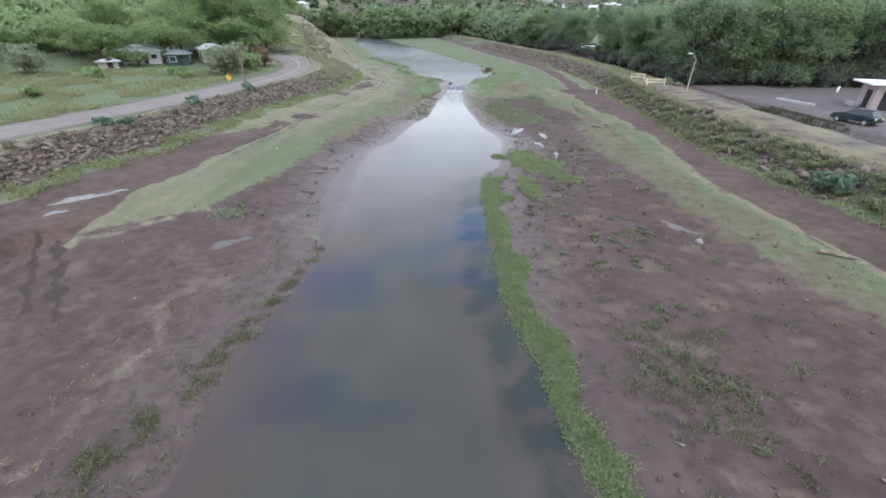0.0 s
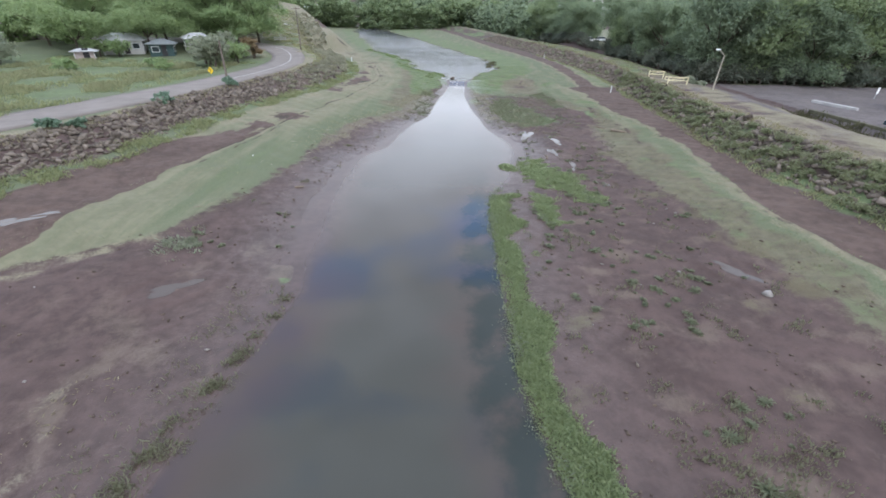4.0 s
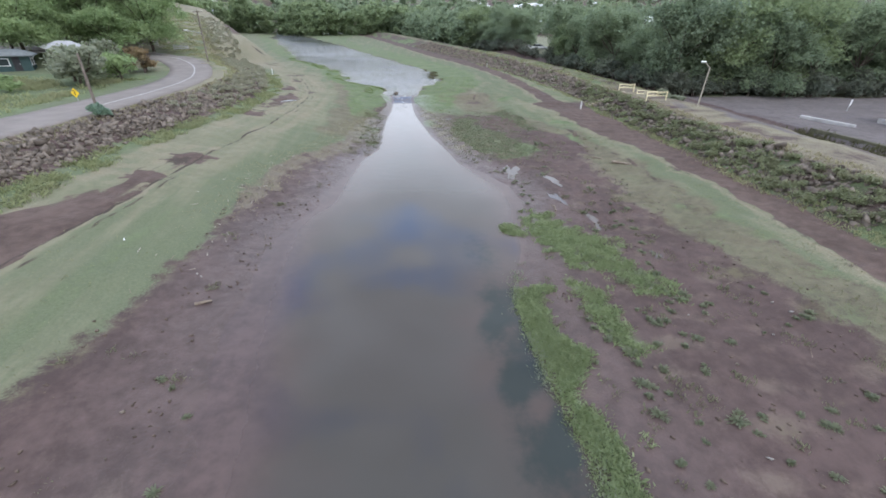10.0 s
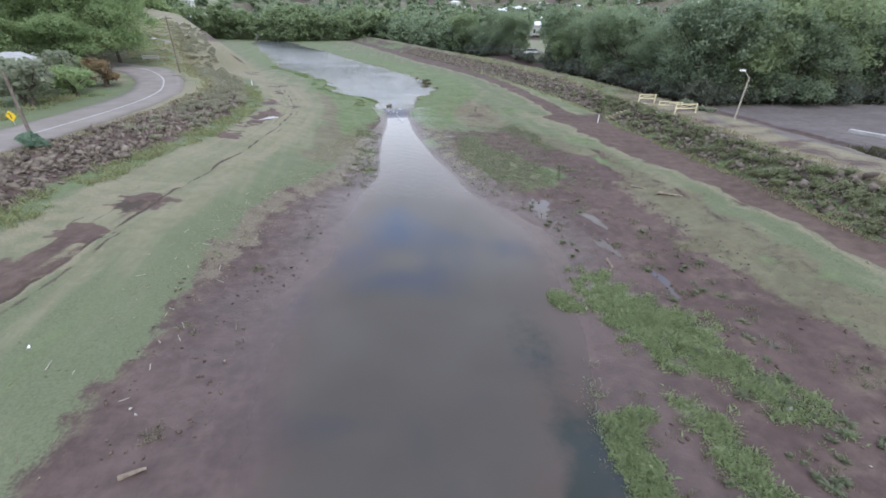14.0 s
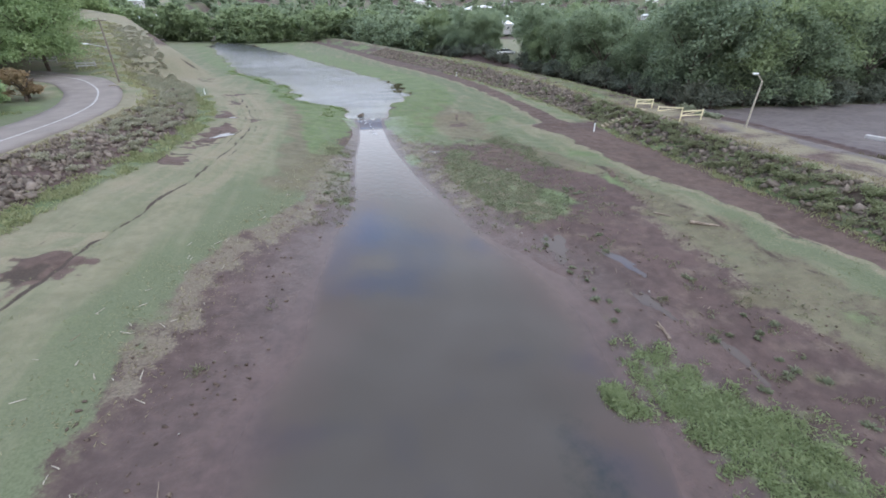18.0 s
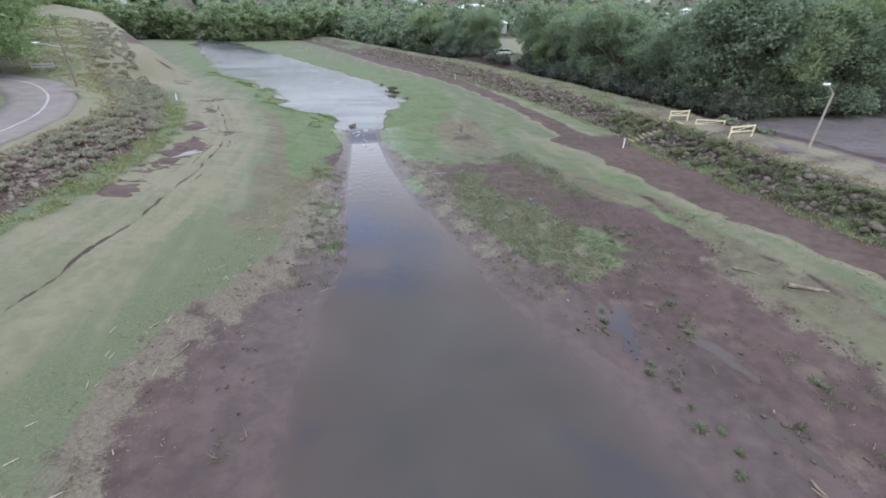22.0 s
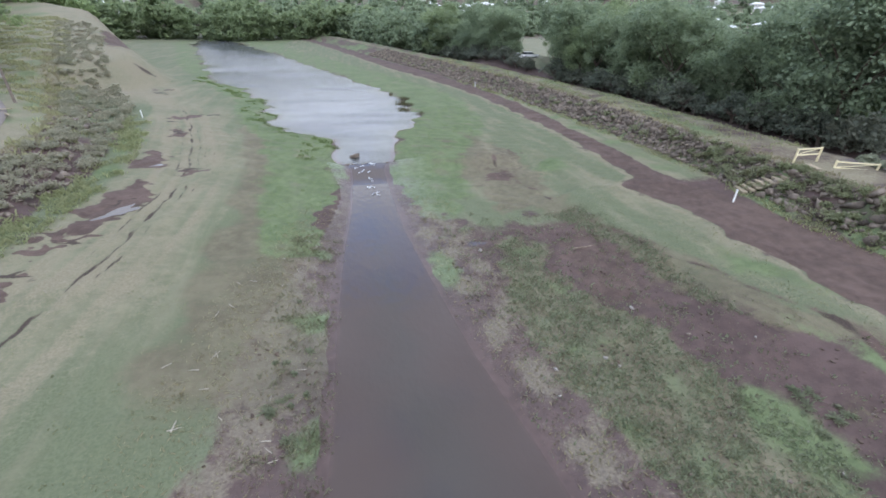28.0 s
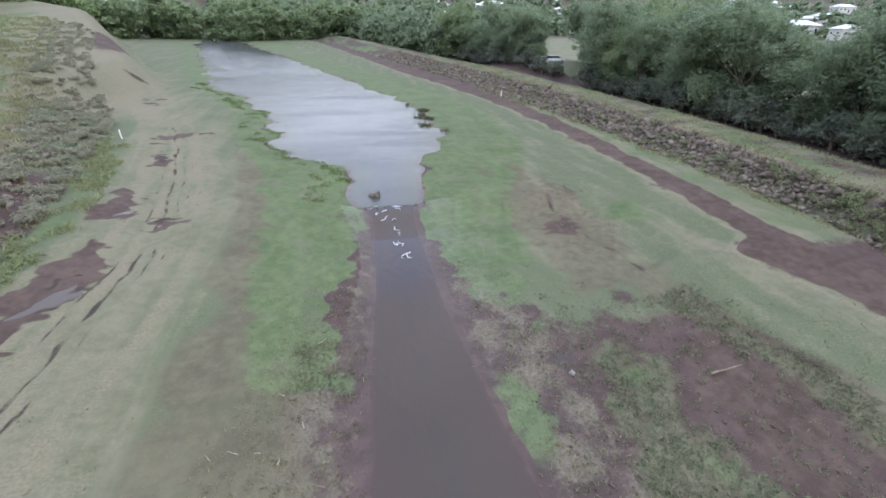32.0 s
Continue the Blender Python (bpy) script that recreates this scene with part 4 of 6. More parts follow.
def on_ground(x, y):
    """The ground sheet's height at places."""
    i = np.clip(np.searchsorted(gx, x) - 1, 0, nx - 2)
    j = np.clip(np.searchsorted(gy, y) - 1, 0, ny - 2)
    u, v = (x - gx[i]) / (gx[i + 1] - gx[i]), (y - gy[j]) / (gy[j + 1] - gy[j])
    return (Z[j, i] * (1 - u) + Z[j, i + 1] * u) * (1 - v) + (Z[j + 1, i] * (1 - u) + Z[j + 1, i + 1] * u) * v


def lay(x, y):
    """The ground's height at one place."""
    return float(on_ground(np.array([x]), np.array([y]))[0])


# ---- water ----
def water_sheet(name, ys, level, material, label, reach=1.5, n=36):
    u = np.linspace(0, 1, n)
    lo, hi = water_l(ys) - reach, water_r(ys) + reach
    wx = lo[:, None] + (hi - lo)[:, None] * u[None]
    wy = np.repeat(ys[:, None], n, 1)
    wz = np.broadcast_to(level(wy), wx.shape)
    i = np.arange(len(ys) * n).reshape(len(ys), n)
    q = np.stack([i[:-1, :-1], i[:-1, 1:], i[1:, 1:], i[1:, :-1]], -1).reshape(-1, 4)
    me = fast_mesh(name, np.stack([wx, wy, wz], -1).reshape(-1, 3), q, material, True)
    inner = np.minimum(wx - water_l(wy), water_r(wy) - wx)
    depth = np.clip(inner / 4.2 - 0.05 + 0.12 * waves(wx, wy, 4.0, 91), 0, 1)
    # the film of clear water is wide over the gently shelving mud
    wide_l = 0.35 + 2.6 * smooth(22, 30, wy) * (1 - smooth(44, 52, wy)) + 0.8 * smooth(48, 52, wy) * (1 - smooth(58, 64, wy))
    wide_r = 0.3 + 1.7 * smooth(40, 46, wy) * (1 - smooth(54, 60, wy))
    film = np.clip(np.minimum((wx - water_l(wy)) / wide_l, (water_r(wy) - wx) / wide_r), -0.5, 1.2)
    near_r = water_r(wy) - wx
    hole = smooth(3.4, 1.2, near_r) * smooth(4, 12, wy) * (1 - smooth(36, 41, wy)) * (0.75 + 0.3 * waves(wx, wy, 3.0, 92))
    hole = np.maximum(hole, np.exp(-(((wx - 5.0) / 1.5) ** 2 + ((wy - 41) / 4.0) ** 2)) * 0.55)
    hole = np.maximum(hole, 0.35 * smooth(3.0, 1.0, near_r) * (wy < 12))
    for attr, mask in (("depth", depth), ("film", film), ("hole", hole)):
        me.attributes.new(attr, "FLOAT", "POINT").data.foreach_set("value", np.broadcast_to(mask, wx.shape).astype(np.float32).ravel())
    return tagged(new(name, me), label, "water", kind="structure")


water_sheet("water", np.arange(-60, 80.2, 0.5), lambda y: 0.0 * y + 0.02, WATER, "still murky brown-green river water reflecting clouds")
water_sheet("water_rapid", np.concatenate([np.arange(80.0, 90, 0.5), np.arange(90.0, 96.65, 0.15)]), lambda y: 0.02 + channel_lift(y), WATER, "shallow running water below a low weir")
water_sheet("water_pool", np.concatenate([np.arange(96.5, 140, 0.5), np.arange(140, 400, 3.0)]), lambda y: 0.63 + 0.012 * np.maximum(y - 190, 0) + 0 * y, POOL, "broad bright pool above the weir")


def puddle(cx, cy, rx, ry, turn):
    bm = bmesh.new()
    c, s = math.cos(radians(turn)), math.sin(radians(turn))
    ring = []
    for k in range(28):
        a = k / 28 * 6.283
        r = 1 + 0.30 * math.sin(3 * a + cx) + 0.12 * math.sin(8 * a + 2 * cy) + 0.14 * math.sin(5 * a + cy) + 0.08 * math.sin(11 * a + cx * cy)
        u, v = math.cos(a) * rx * r, math.sin(a) * ry * r
        ring.append(bm.verts.new((u * c - v * s, u * s + v * c, 0)))
    mid = bm.verts.new((0, 0, 0))
    for k in range(28):
        bm.faces.new((ring[k], ring[(k + 1) % 28], mid))
    me = bpy.data.meshes.new("puddle")
    bm.to_mesh(me)
    bm.free()
    me.materials.append(WATER)
    for attr, value in (("film", 1.0), ("depth", 0.1)):
        me.attributes.new(attr, "FLOAT", "POINT").data.foreach_set("value", [value] * 29)
    ob = new("puddle", me)
    ob.location = (cx, cy, lay(cx, cy) + 0.006)
    tagged(ob, "shallow muddy rain puddle on the bare mud", "puddle", "puddles on the flat", "structure")


for args in PUDDLES:
    puddle(*args)

# ---- the road on the levee ----
def bend(points, step=1.0):
    """A smooth path through plan points: places and headings."""
    p = np.array(points, float)
    d = np.r_[0, np.cumsum(np.hypot(*np.diff(p, axis=0).T))]
    u = np.arange(0, d[-1], step)
    q = np.stack([np.interp(u, d, p[:, k]) for k in (0, 1)], 1)
    k = np.hanning(15)
    q = np.stack([np.convolve(np.pad(q[:, j], 7, mode="edge"), k / k.sum(), mode="valid") for j in (0, 1)], 1)
    h = np.gradient(q, axis=0)
    return q, h / np.linalg.norm(h, axis=1, keepdims=True)


def paved(name, path, head, left, right, dz, material, label, category):
    """A strip that follows the path, from left to right of it, laid on the ground with its edges turned down."""
    side = np.stack([head[:, 1], -head[:, 0]], 1)
    offs = np.r_[left, np.linspace(left, right, 7), right]
    drop = np.r_[-0.3, np.zeros(7), -0.3]
    xy = path[:, None, :] + side[:, None, :] * offs[None, :, None]
    mid = on_ground(path[:, 0], path[:, 1])
    z = np.maximum(on_ground(xy[..., 0], xy[..., 1]), mid[:, None] - 0.15) + dz + drop[None]
    v = np.concatenate([xy, z[..., None]], -1)
    i = np.arange(v.shape[0] * 9).reshape(-1, 9)
    q = np.stack([i[:-1, :-1], i[:-1, 1:], i[1:, 1:], i[1:, :-1]], -1).reshape(-1, 4)
    return tagged(new(name, fast_mesh(name, v.reshape(-1, 3), q, material)), label, category, kind="structure")


ROAD_PATH, ROAD_HEAD = bend([(-62, -60), (-46, 5), (-41, 22), (-37.3, 37.5), (-33.6, 53), (-31.3, 67), (-30.3, 80), (-30.3, 90), (-31.8, 99), (-35, 109), (-41, 118), (-49, 124), (-60, 127), (-80, 128), (-112, 124)])
paved("road", ROAD_PATH, ROAD_HEAD, -3.4, 3.3, 0.10, ASPHALT, "worn grey two-lane asphalt road bending along the levee", "road")
on_bend = ROAD_PATH[:, 1] > 70
paved("road_line", ROAD_PATH[on_bend], ROAD_HEAD[on_bend], 0.35, 0.60, 0.112, ROAD_PAINT, "worn pale painted centre line of the road", "road marking")


# ---- trees and plants ----
def leaf_cards(rng, centres, size, jitter, level=1.0):
    """Small bent leaf quads round the centres, more level than upright; returns verts and quads."""
    k = len(centres)
    a = rng.normal(size=(k, 3)) * np.array([1, 1, level])
    a /= np.linalg.norm(a, axis=1, keepdims=True)
    b = np.cross(a, rng.normal(size=(k, 3)) * np.array([level, level, 1.0]))
    b /= np.linalg.norm(b, axis=1, keepdims=True)
    s = size * rng.uniform(0.55, 1.3, (k, 1))
    c = centres + rng.normal(size=(k, 3)) * jitter
    v = np.stack([c - a * s - b * s * 0.55, c + a * s * 0.2 - b * s * 0.7, c + a * s + b * s * 0.5, c - a * s * 0.25 + b * s * 0.7], 1)
    return v.reshape(-1, 3), np.arange(4 * k).reshape(-1, 4)


def crown_points(rng, r, h, base, clumps, per, flat=0.6, low=0.14):
    """Leaf centres in clumps spread through an uneven, layered crown."""
    out = []
    lobes = [(rng.uniform(-0.55, 0.55, 2) * r, base + h * rng.uniform(low, 0.85), r * rng.uniform(0.4, 0.65)) for _ in range(9)] + [(np.zeros(2), base + h * 0.6, r * 0.7)]
    for _ in range(clumps):
        xy, z, rad = lobes[rng.randint(len(lobes))]
        d = rng.normal(size=3)
        d /= np.linalg.norm(d)
        d[2] = abs(d[2]) * 1.0 - 0.25
        at = np.array([xy[0], xy[1], z]) + d * rad * np.array([1, 1, flat]) * rng.uniform(0.75, 1.05)
        spread = rng.uniform(0.25, 0.75) * r * 0.2
        out.append(at + rng.normal(size=(per, 3)) * spread * np.array([1, 1, 0.7]))
    return np.concatenate(out)


def trunk_mesh(rng, r, h, base):
    bm = bmesh.new()
    top = Vector((rng.uniform(-0.3, 0.3), rng.uniform(-0.3, 0.3), base + h * 0.25))
    rod(bm, (0, 0, -0.4), top * 0.6, 0.24, 0.17)
    rod(bm, top * 0.6, top, 0.17, 0.13)
    for k in range(6):
        a = k / 6 * 6.283 + rng.uniform(-0.4, 0.4)
        mid = top + Vector((math.cos(a) * r * 0.3, math.sin(a) * r * 0.3, h * rng.uniform(0.12, 0.25)))
        end = top + Vector((math.cos(a) * r * 0.7, math.sin(a) * r * 0.7, h * rng.uniform(0.3, 0.5)))
        rod(bm, top, mid, 0.10, 0.07, 6)
        rod(bm, mid, end, 0.07, 0.03, 6)
    return bm


def tree(seed, r, h, base, leaf, clumps, per, size, label, category="tree", group="", flat=0.6, low=0.14):
    rng = np.random.RandomState(seed)
    root = thing("tree" if category == "tree" else "shrub", Matrix.Identity(4), label, category, group)
    part("trunk", trunk_mesh(rng, r, h, base), BARK, root)
    v, f = leaf_cards(rng, crown_points(rng, r, h, base, clumps, per, flat, low), size, 0.08, 0.5)
    crown = new("crown", fast_mesh("crown", v, f, leaf))
    crown.parent = root
    return root


def plant_copies(model, places, rng, low=0.8, high=1.2):
    first = True
    for x, y in places:
        s = rng.uniform(low, high)
        m = Matrix.Translation((x, y, lay(x, y) - 0.05)) @ Matrix.Rotation(rng.uniform(0, 6.28), 4, "Z") @ Matrix.Diagonal((s, s, s * rng.uniform(0.9, 1.1), 1))
        if first:
            model.matrix_world = m
            first = False
        else:
            ob = copy_thing(model, Matrix.Identity(4))
            ob.matrix_basis = m


rng = np.random.RandomState(7)
# the wood behind the levee, row by row
woods = [tree(20 + k, 5.4, 11.6, 0.4, LEAF_LIGHT if k == 2 else LEAF_WOOD, 230, 90, 0.15, "tall grey-green kiawe tree in the dense wood behind the levee", group="wood behind the levee", flat=0.85, low=0.0) for k in range(5)]
spots = []
for row in range(3):
    for y in np.arange(86, 215, 6.4):
        spots.append((float(top_r(y)) + 15.5 + row * 6.2 + rng.uniform(-1.6, 1.6), y + rng.uniform(-1.8, 1.8)))
    for x in np.arange(54, 132, 6.8):
        spots.append((x + rng.uniform(-1.8, 1.8), 87 + row * 6.0 + (x - 54) * 0.02 + rng.uniform(-1.5, 1.5)))
spots = [(x, y) for x, y in spots if abs((x - 45) * 0.936 - (y - 150) * 0.351) > 3.8 or y < 144 or y > 196]
order = rng.permutation(len(spots))
for k, model in enumerate(woods):
    plant_copies(model, [spots[i] for i in order[k::5]], rng, 0.62, 1.32)
# low scrub along the foot of the wood, leaves coloured dark for canopy shade
scrub = tree(41, 2.2, 2.6, 0.1, LEAF_SHADE, 70, 22, 0.15, "scrubby bush at the foot of the wood, coloured dark for shade", "shrub", "scrub below the wood")
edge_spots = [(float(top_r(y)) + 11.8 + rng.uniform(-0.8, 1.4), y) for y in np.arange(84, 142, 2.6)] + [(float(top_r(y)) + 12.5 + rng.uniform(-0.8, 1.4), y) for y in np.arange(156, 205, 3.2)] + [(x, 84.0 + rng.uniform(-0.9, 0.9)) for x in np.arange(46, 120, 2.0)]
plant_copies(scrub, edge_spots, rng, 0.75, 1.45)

# garden trees and bushes round the houses beyond the road
garden = tree(51, 5.6, 9.0, 1.0, LEAF_GREEN, 170, 80, 0.15, "broad bright-green garden tree beside the houses", group="garden trees")
plant_copies(garden, [(-53, 119), (-92, 112), (-74, 124), (-66, 128), (-99, 103), (-66, 134), (-104, 122), (-86, 138), (-112, 106), (-97, 134), (-58, 142), (-68, 146), (-75, 150), (-60, 156), (-84, 158), (-60, 136), (-71, 138), (-92, 86), (-104, 80), (-70, 166), (-121, 92)], rng, 0.8, 1.25)
front = tree(58, 5.6, 8.0, 0.6, LEAF_GREEN, 200, 80, 0.15, "dense round green tree beside the bungalow", group="garden trees")
plant_copies(front, [(-74.0, 98.0), (-65.2, 107.5)], rng, 0.95, 1.1)
big = tree(57, 5.6, 8.6, 1.2, LEAF_GREEN, 230, 100, 0.13, "tall spreading green tree behind the bungalows", group="garden trees")
plant_copies(big, [(-66, 115), (-81, 111), (-49.5, 128), (-58, 126)], rng, 1.35, 1.6)
dull = tree(52, 3.0, 4.6, 0.5, LEAF_DULL, 80, 14, 0.26, "grey-green roadside bush with thin twigs", "shrub", "roadside bushes")
plant_copies(dull, [(-39.8, 85.6), (-41.8, 87.6), (-44, 90.5), (-76, 83), (-79, 85), (-73, 80), (-48, 106)], rng, 0.85, 1.1)
green = tree(53, 2.6, 3.4, 0.3, LEAF_GREEN, 80, 14, 0.24, "bright green bush beside the road bend", "shrub", "roadside bushes")
plant_copies(green, [(-39.6, 94), (-42, 97.5), (-45.5, 96), (-47, 101), (-67.0, 99.5), (-70.5, 99.0), (-52.5, 104.5), (-50, 112), (-44, 103)], rng, 0.8, 1.1)
reddish = tree(54, 1.9, 3.6, 0.2, LEAF_RUST, 60, 26, 0.15, "withered rust-brown bush beside the road bend", "shrub", "roadside bushes")
plant_copies(reddish, [(-40.2, 102.5), (-40.9, 104.5)], rng, 0.9, 1.1)


def far_wood(name, places, leaf, seed, label, r=5.0, h=11.0, clumps=60, per=12, size=0.62):
    """Woods too far to count: one mesh of crowns."""
    g = np.random.RandomState(seed)
    vs, fs, n = [], [], 0
    for x, y in places:
        s = g.uniform(0.75, 1.25)
        v, f = leaf_cards(g, crown_points(g, r * s, h * s, -0.5, clumps, per, 0.75, 0.0), size * s, 0.1, 0.5)
        vs.append(v + np.array([x, y, lay(x, y)]))
        fs.append(f + n)
        n += len(v)
    return tagged(new(name, fast_mesh(name, np.concatenate(vs), np.concatenate(fs), leaf)), label, "trees", kind="stuff")


g = np.random.RandomState(3)
pts = []
for y in np.arange(212, 420, 6):
    for row in range(4):
        pts.append((float(top_r(y)) + 13 + row * 8 + g.uniform(-3, 3), y + g.uniform(-3, 3)))
far_wood("far_wood_right", pts, LEAF_WOOD, 61, "distant grey-green wood along the far levee", 5.4, 13.0)
pts = [(x + g.uniform(-3, 3), 350 + row * 11 + 0.10 * abs(x + 60) - 14 * max(0, math.sin(x * 0.09)) * (abs(x + 68) > 16) + g.uniform(-4, 4)) for row in range(4) for x in np.arange(-250, 30, 6.5) if not (-76 < x < -62 and row == 0)]
far_wood("far_wood_end", pts, LEAF_LIGHT, 62, "distant green wood closing the end of the pool", 6.5, 19.0, 60, 12, 0.8)
pts = [(float(top_l(y)) - off + g.uniform(-4, 4), y + g.uniform(-4, 4)) for y in np.arange(150, 350, 7) for off in np.arange(16, 90, 8)]
far_wood("far_wood_left", pts, LEAF_LIGHT, 63, "green scrubby wood beyond the road bend", 5.2, 9.5, 60, 12, 0.6)
pts = [(x + g.uniform(-5, 5), y + g.uniform(-6, 6)) for x in np.arange(-210, -92, 9) for y in np.arange(118, 300, 13)]
far_wood("far_wood_behind_houses", pts, LEAF_GREEN, 64, "green trees on the slope behind the houses", 5.5, 9.0, 50, 12, 0.65)
pts = []
for _ in range(1500):
    a, d = g.uniform(-1.0, 1.05), g.uniform(430, 1500)
    pts.append((math.sin(a) * d, math.cos(a) * d))
far_wood("far_hill_trees", pts, LEAF_WOOD, 65, "scattered trees over the far hillside town", 8.0, 13.0, 16, 8, 2.4)


# ---- grass, weeds and litter as blades ----
def blades(name, xs, ys, per, tall, wide, leaf, seed, label, lean=0.6, spread=0.16, sink=0.02):
    """Tufts of bent blades at the places given, in one mesh."""
    g = np.random.RandomState(seed)
    k = len(xs) * per
    bx = np.repeat(xs, per) + g.normal(size=k) * spread
    by = np.repeat(ys, per) + g.normal(size=k) * spread
    bz = on_ground(bx, by) - sink
    size = np.repeat(g.uniform(0.6, 1.4, len(xs)), per) * g.uniform(0.6, 1.25, k)
    a, b = g.uniform(0, 6.283, k), g.uniform(0, 6.283, k)
    root = np.stack([bx, by, bz], 1)
    side = np.stack([np.cos(a), np.sin(a), 0 * a], 1) * (wide * size)[:, None]
    out = np.stack([np.cos(b), np.sin(b), 0 * b], 1) * (lean * tall * size * g.uniform(0.3, 1.2, k))[:, None]
    up = np.zeros((k, 3))
    up[:, 2] = tall * size
    v = np.stack([root - side * 0.5, root + side * 0.5, root + up * 0.65 + out * 0.45 + side * 0.6, root + up + out - side * 0.1], 1)
    return tagged(new(name, fast_mesh(name, v.reshape(-1, 3), np.arange(4 * k).reshape(-1, 4), leaf)), label, "plants", kind="stuff")


def scatter(n, x0, x1, y0, y1, keep, seed):
    """n tries in a field, kept by the chance that keep(x, y) gives."""
    g = np.random.RandomState(seed)
    y = g.uniform(y0, y1, n)
    lo = x0(y) if callable(x0) else x0
    hi = x1(y) if callable(x1) else x1
    x = lo + (hi - lo) * g.uniform(0, 1, n)
    ok = g.uniform(0, 1, n) < keep(x, y)
    return x[ok], y[ok]


def rank_keep(x, y):
    return smooth(0.38, 0.66, covers(x, y)[0][1] + 0.30 * waves(x, y, 1.1, 201))


xs, ys2 = scatter(9000, lambda y: water_r(y) - 0.3, lambda y: water_r(y) + 2.6, 4, 40, rank_keep, 1)
blades("water_weed", xs, ys2, 22, 0.09, 0.045, LEAF_WEED, 101, "bright green leafy water weed along the shore", lean=1.5)
xs, ys2 = scatter(9000, 6.0, 14.5, 31, 47, rank_keep, 2)
blades("mud_weed", xs, ys2, 22, 0.10, 0.048, LEAF_WEED, 102, "bright green weed patch on the wet mud", lean=1.5)
xs, ys2 = scatter(16000, 6.0, 18, 58, 82, lambda x, y: 0.05 + np.clip(covers(x, y)[1][3] - 0.2, 0, 0.6), 3)
blades("bank_weed", xs, ys2, 9, 0.085, 0.05, LEAF_CLUMP, 103, "patchy green weed on the mud bank", lean=1.5)
xs, ys2 = scatter(16000, -14, 20, 80, 125, lambda x, y: rank_keep(x, y) * ((x < water_l(y) - 0.3) | (x > water_r(y) + 0.3)), 4)
blades("pool_grass", xs, ys2, 5, 0.045, 0.05, LEAF_LUSH, 104, "lush green grass round the pool", lean=1.5)
xs, ys2 = scatter(5000, lambda y: water_l(y) - 3, lambda y: water_l(y) + 0.2, 4, 82, lambda x, y: 0.2 + 0.8 * rank_keep(x, y), 5)
xs, ys2 = xs[(ys2 < 24) | (ys2 > 62)], ys2[(ys2 < 24) | (ys2 > 62)]
blades("shore_weed", xs, ys2, 12, 0.11, 0.032, LEAF_DRY, 105, "ragged green weed at the water's edge", lean=1.3)
# withered weed clumps on the open mud
clump_at = lambda x, y: smooth(0.15, 0.75, waves(x, y, 3.6, 211)) * 0.8  # noqa: E731
xs, ys2 = scatter(4200, lambda y: water_r(y) + 1.2, lambda y: turf_r(y) - 0.5, 6, 50, clump_at, 6)
near_clump = np.exp(-(((xs - 12.6) / 2.0) ** 2 + ((ys2 - 13.6) / 3.4) ** 2)) + np.exp(-(((xs - 12.5) / 1.6) ** 2 + ((ys2 - 25) / 2.6) ** 2)) + 0.42
ok = np.random.RandomState(8).uniform(0, 1, len(xs)) < near_clump
blades("withered_weed", xs[ok], ys2[ok], 18, 0.12, 0.045, LEAF_DRY, 106, "grey-green withered weed clumps on the mud", spread=0.14)
xs, ys2 = scatter(500, 9.6, 14.8, 9.5, 18, lambda x, y: np.exp(-(((x - 12.4) / 1.9) ** 2 + ((y - 13.6) / 3.0) ** 2)), 16)
blades("withered_weed_bed", xs, ys2, 22, 0.13, 0.045, LEAF_DRY, 116, "bed of withered grey-green weed on the mud", spread=0.16)
xs, ys2 = scatter(3000, lambda y: turf_l(y) - 2.5, lambda y: water_l(y) - 0.5, 44, 86, lambda x, y: np.clip(covers(x, y)[1][1] * 1.2, 0, 1), 7)
blades("straw_litter", xs, ys2, 5, 0.07, 0.035, LEAF_STRAW, 107, "dead straw litter on the mud bank", lean=2.6, spread=0.3)
xs, ys2 = scatter(3600, lambda y: water_r(y) + 0.4, lambda y: water_r(y) + 5, 57, 90, lambda x, y: np.clip(covers(x, y)[1][1] * 1.2, 0, 1), 9)
blades("straw_litter_bank", xs, ys2, 5, 0.07, 0.035, LEAF_STRAW, 108, "dead straw litter on the stream bank", lean=2.6, spread=0.3)
xs, ys2 = scatter(260, -11.2, -9.2, 5, 18, lambda x, y: smooth(0.0, 0.6, waves(x, y, 2.2, 217)), 10)
blades("straw_drift", xs, ys2, 6, 0.08, 0.04, LEAF_STRAW, 109, "straw drift line left on the mud", lean=2.4, spread=0.25)
xs, ys2 = scatter(420, -14.6, -10.6, 25.4, 30.0, lambda x, y: np.exp(-(((x + 12.6) / 0.9) ** 2 + ((y - 27.6) / 0.8) ** 2)), 32)
blades("pale_weed_heap", xs, ys2, 16, 0.14, 0.045, LEAF_DULL, 132, "heap of pale grey-green weed on the mud", lean=1.4)
xs, ys2 = scatter(500, 6.0, 8.4, 42.4, 46.0, lambda x, y: np.exp(-(((x - 7.2) / 0.6) ** 2 + ((y - 44.2) / 1.0) ** 2)), 33)
blades("islet_weed", xs, ys2, 14, 0.07, 0.04, LEAF_WEED, 133, "green weed on a low islet in the shallow water", lean=1.4)
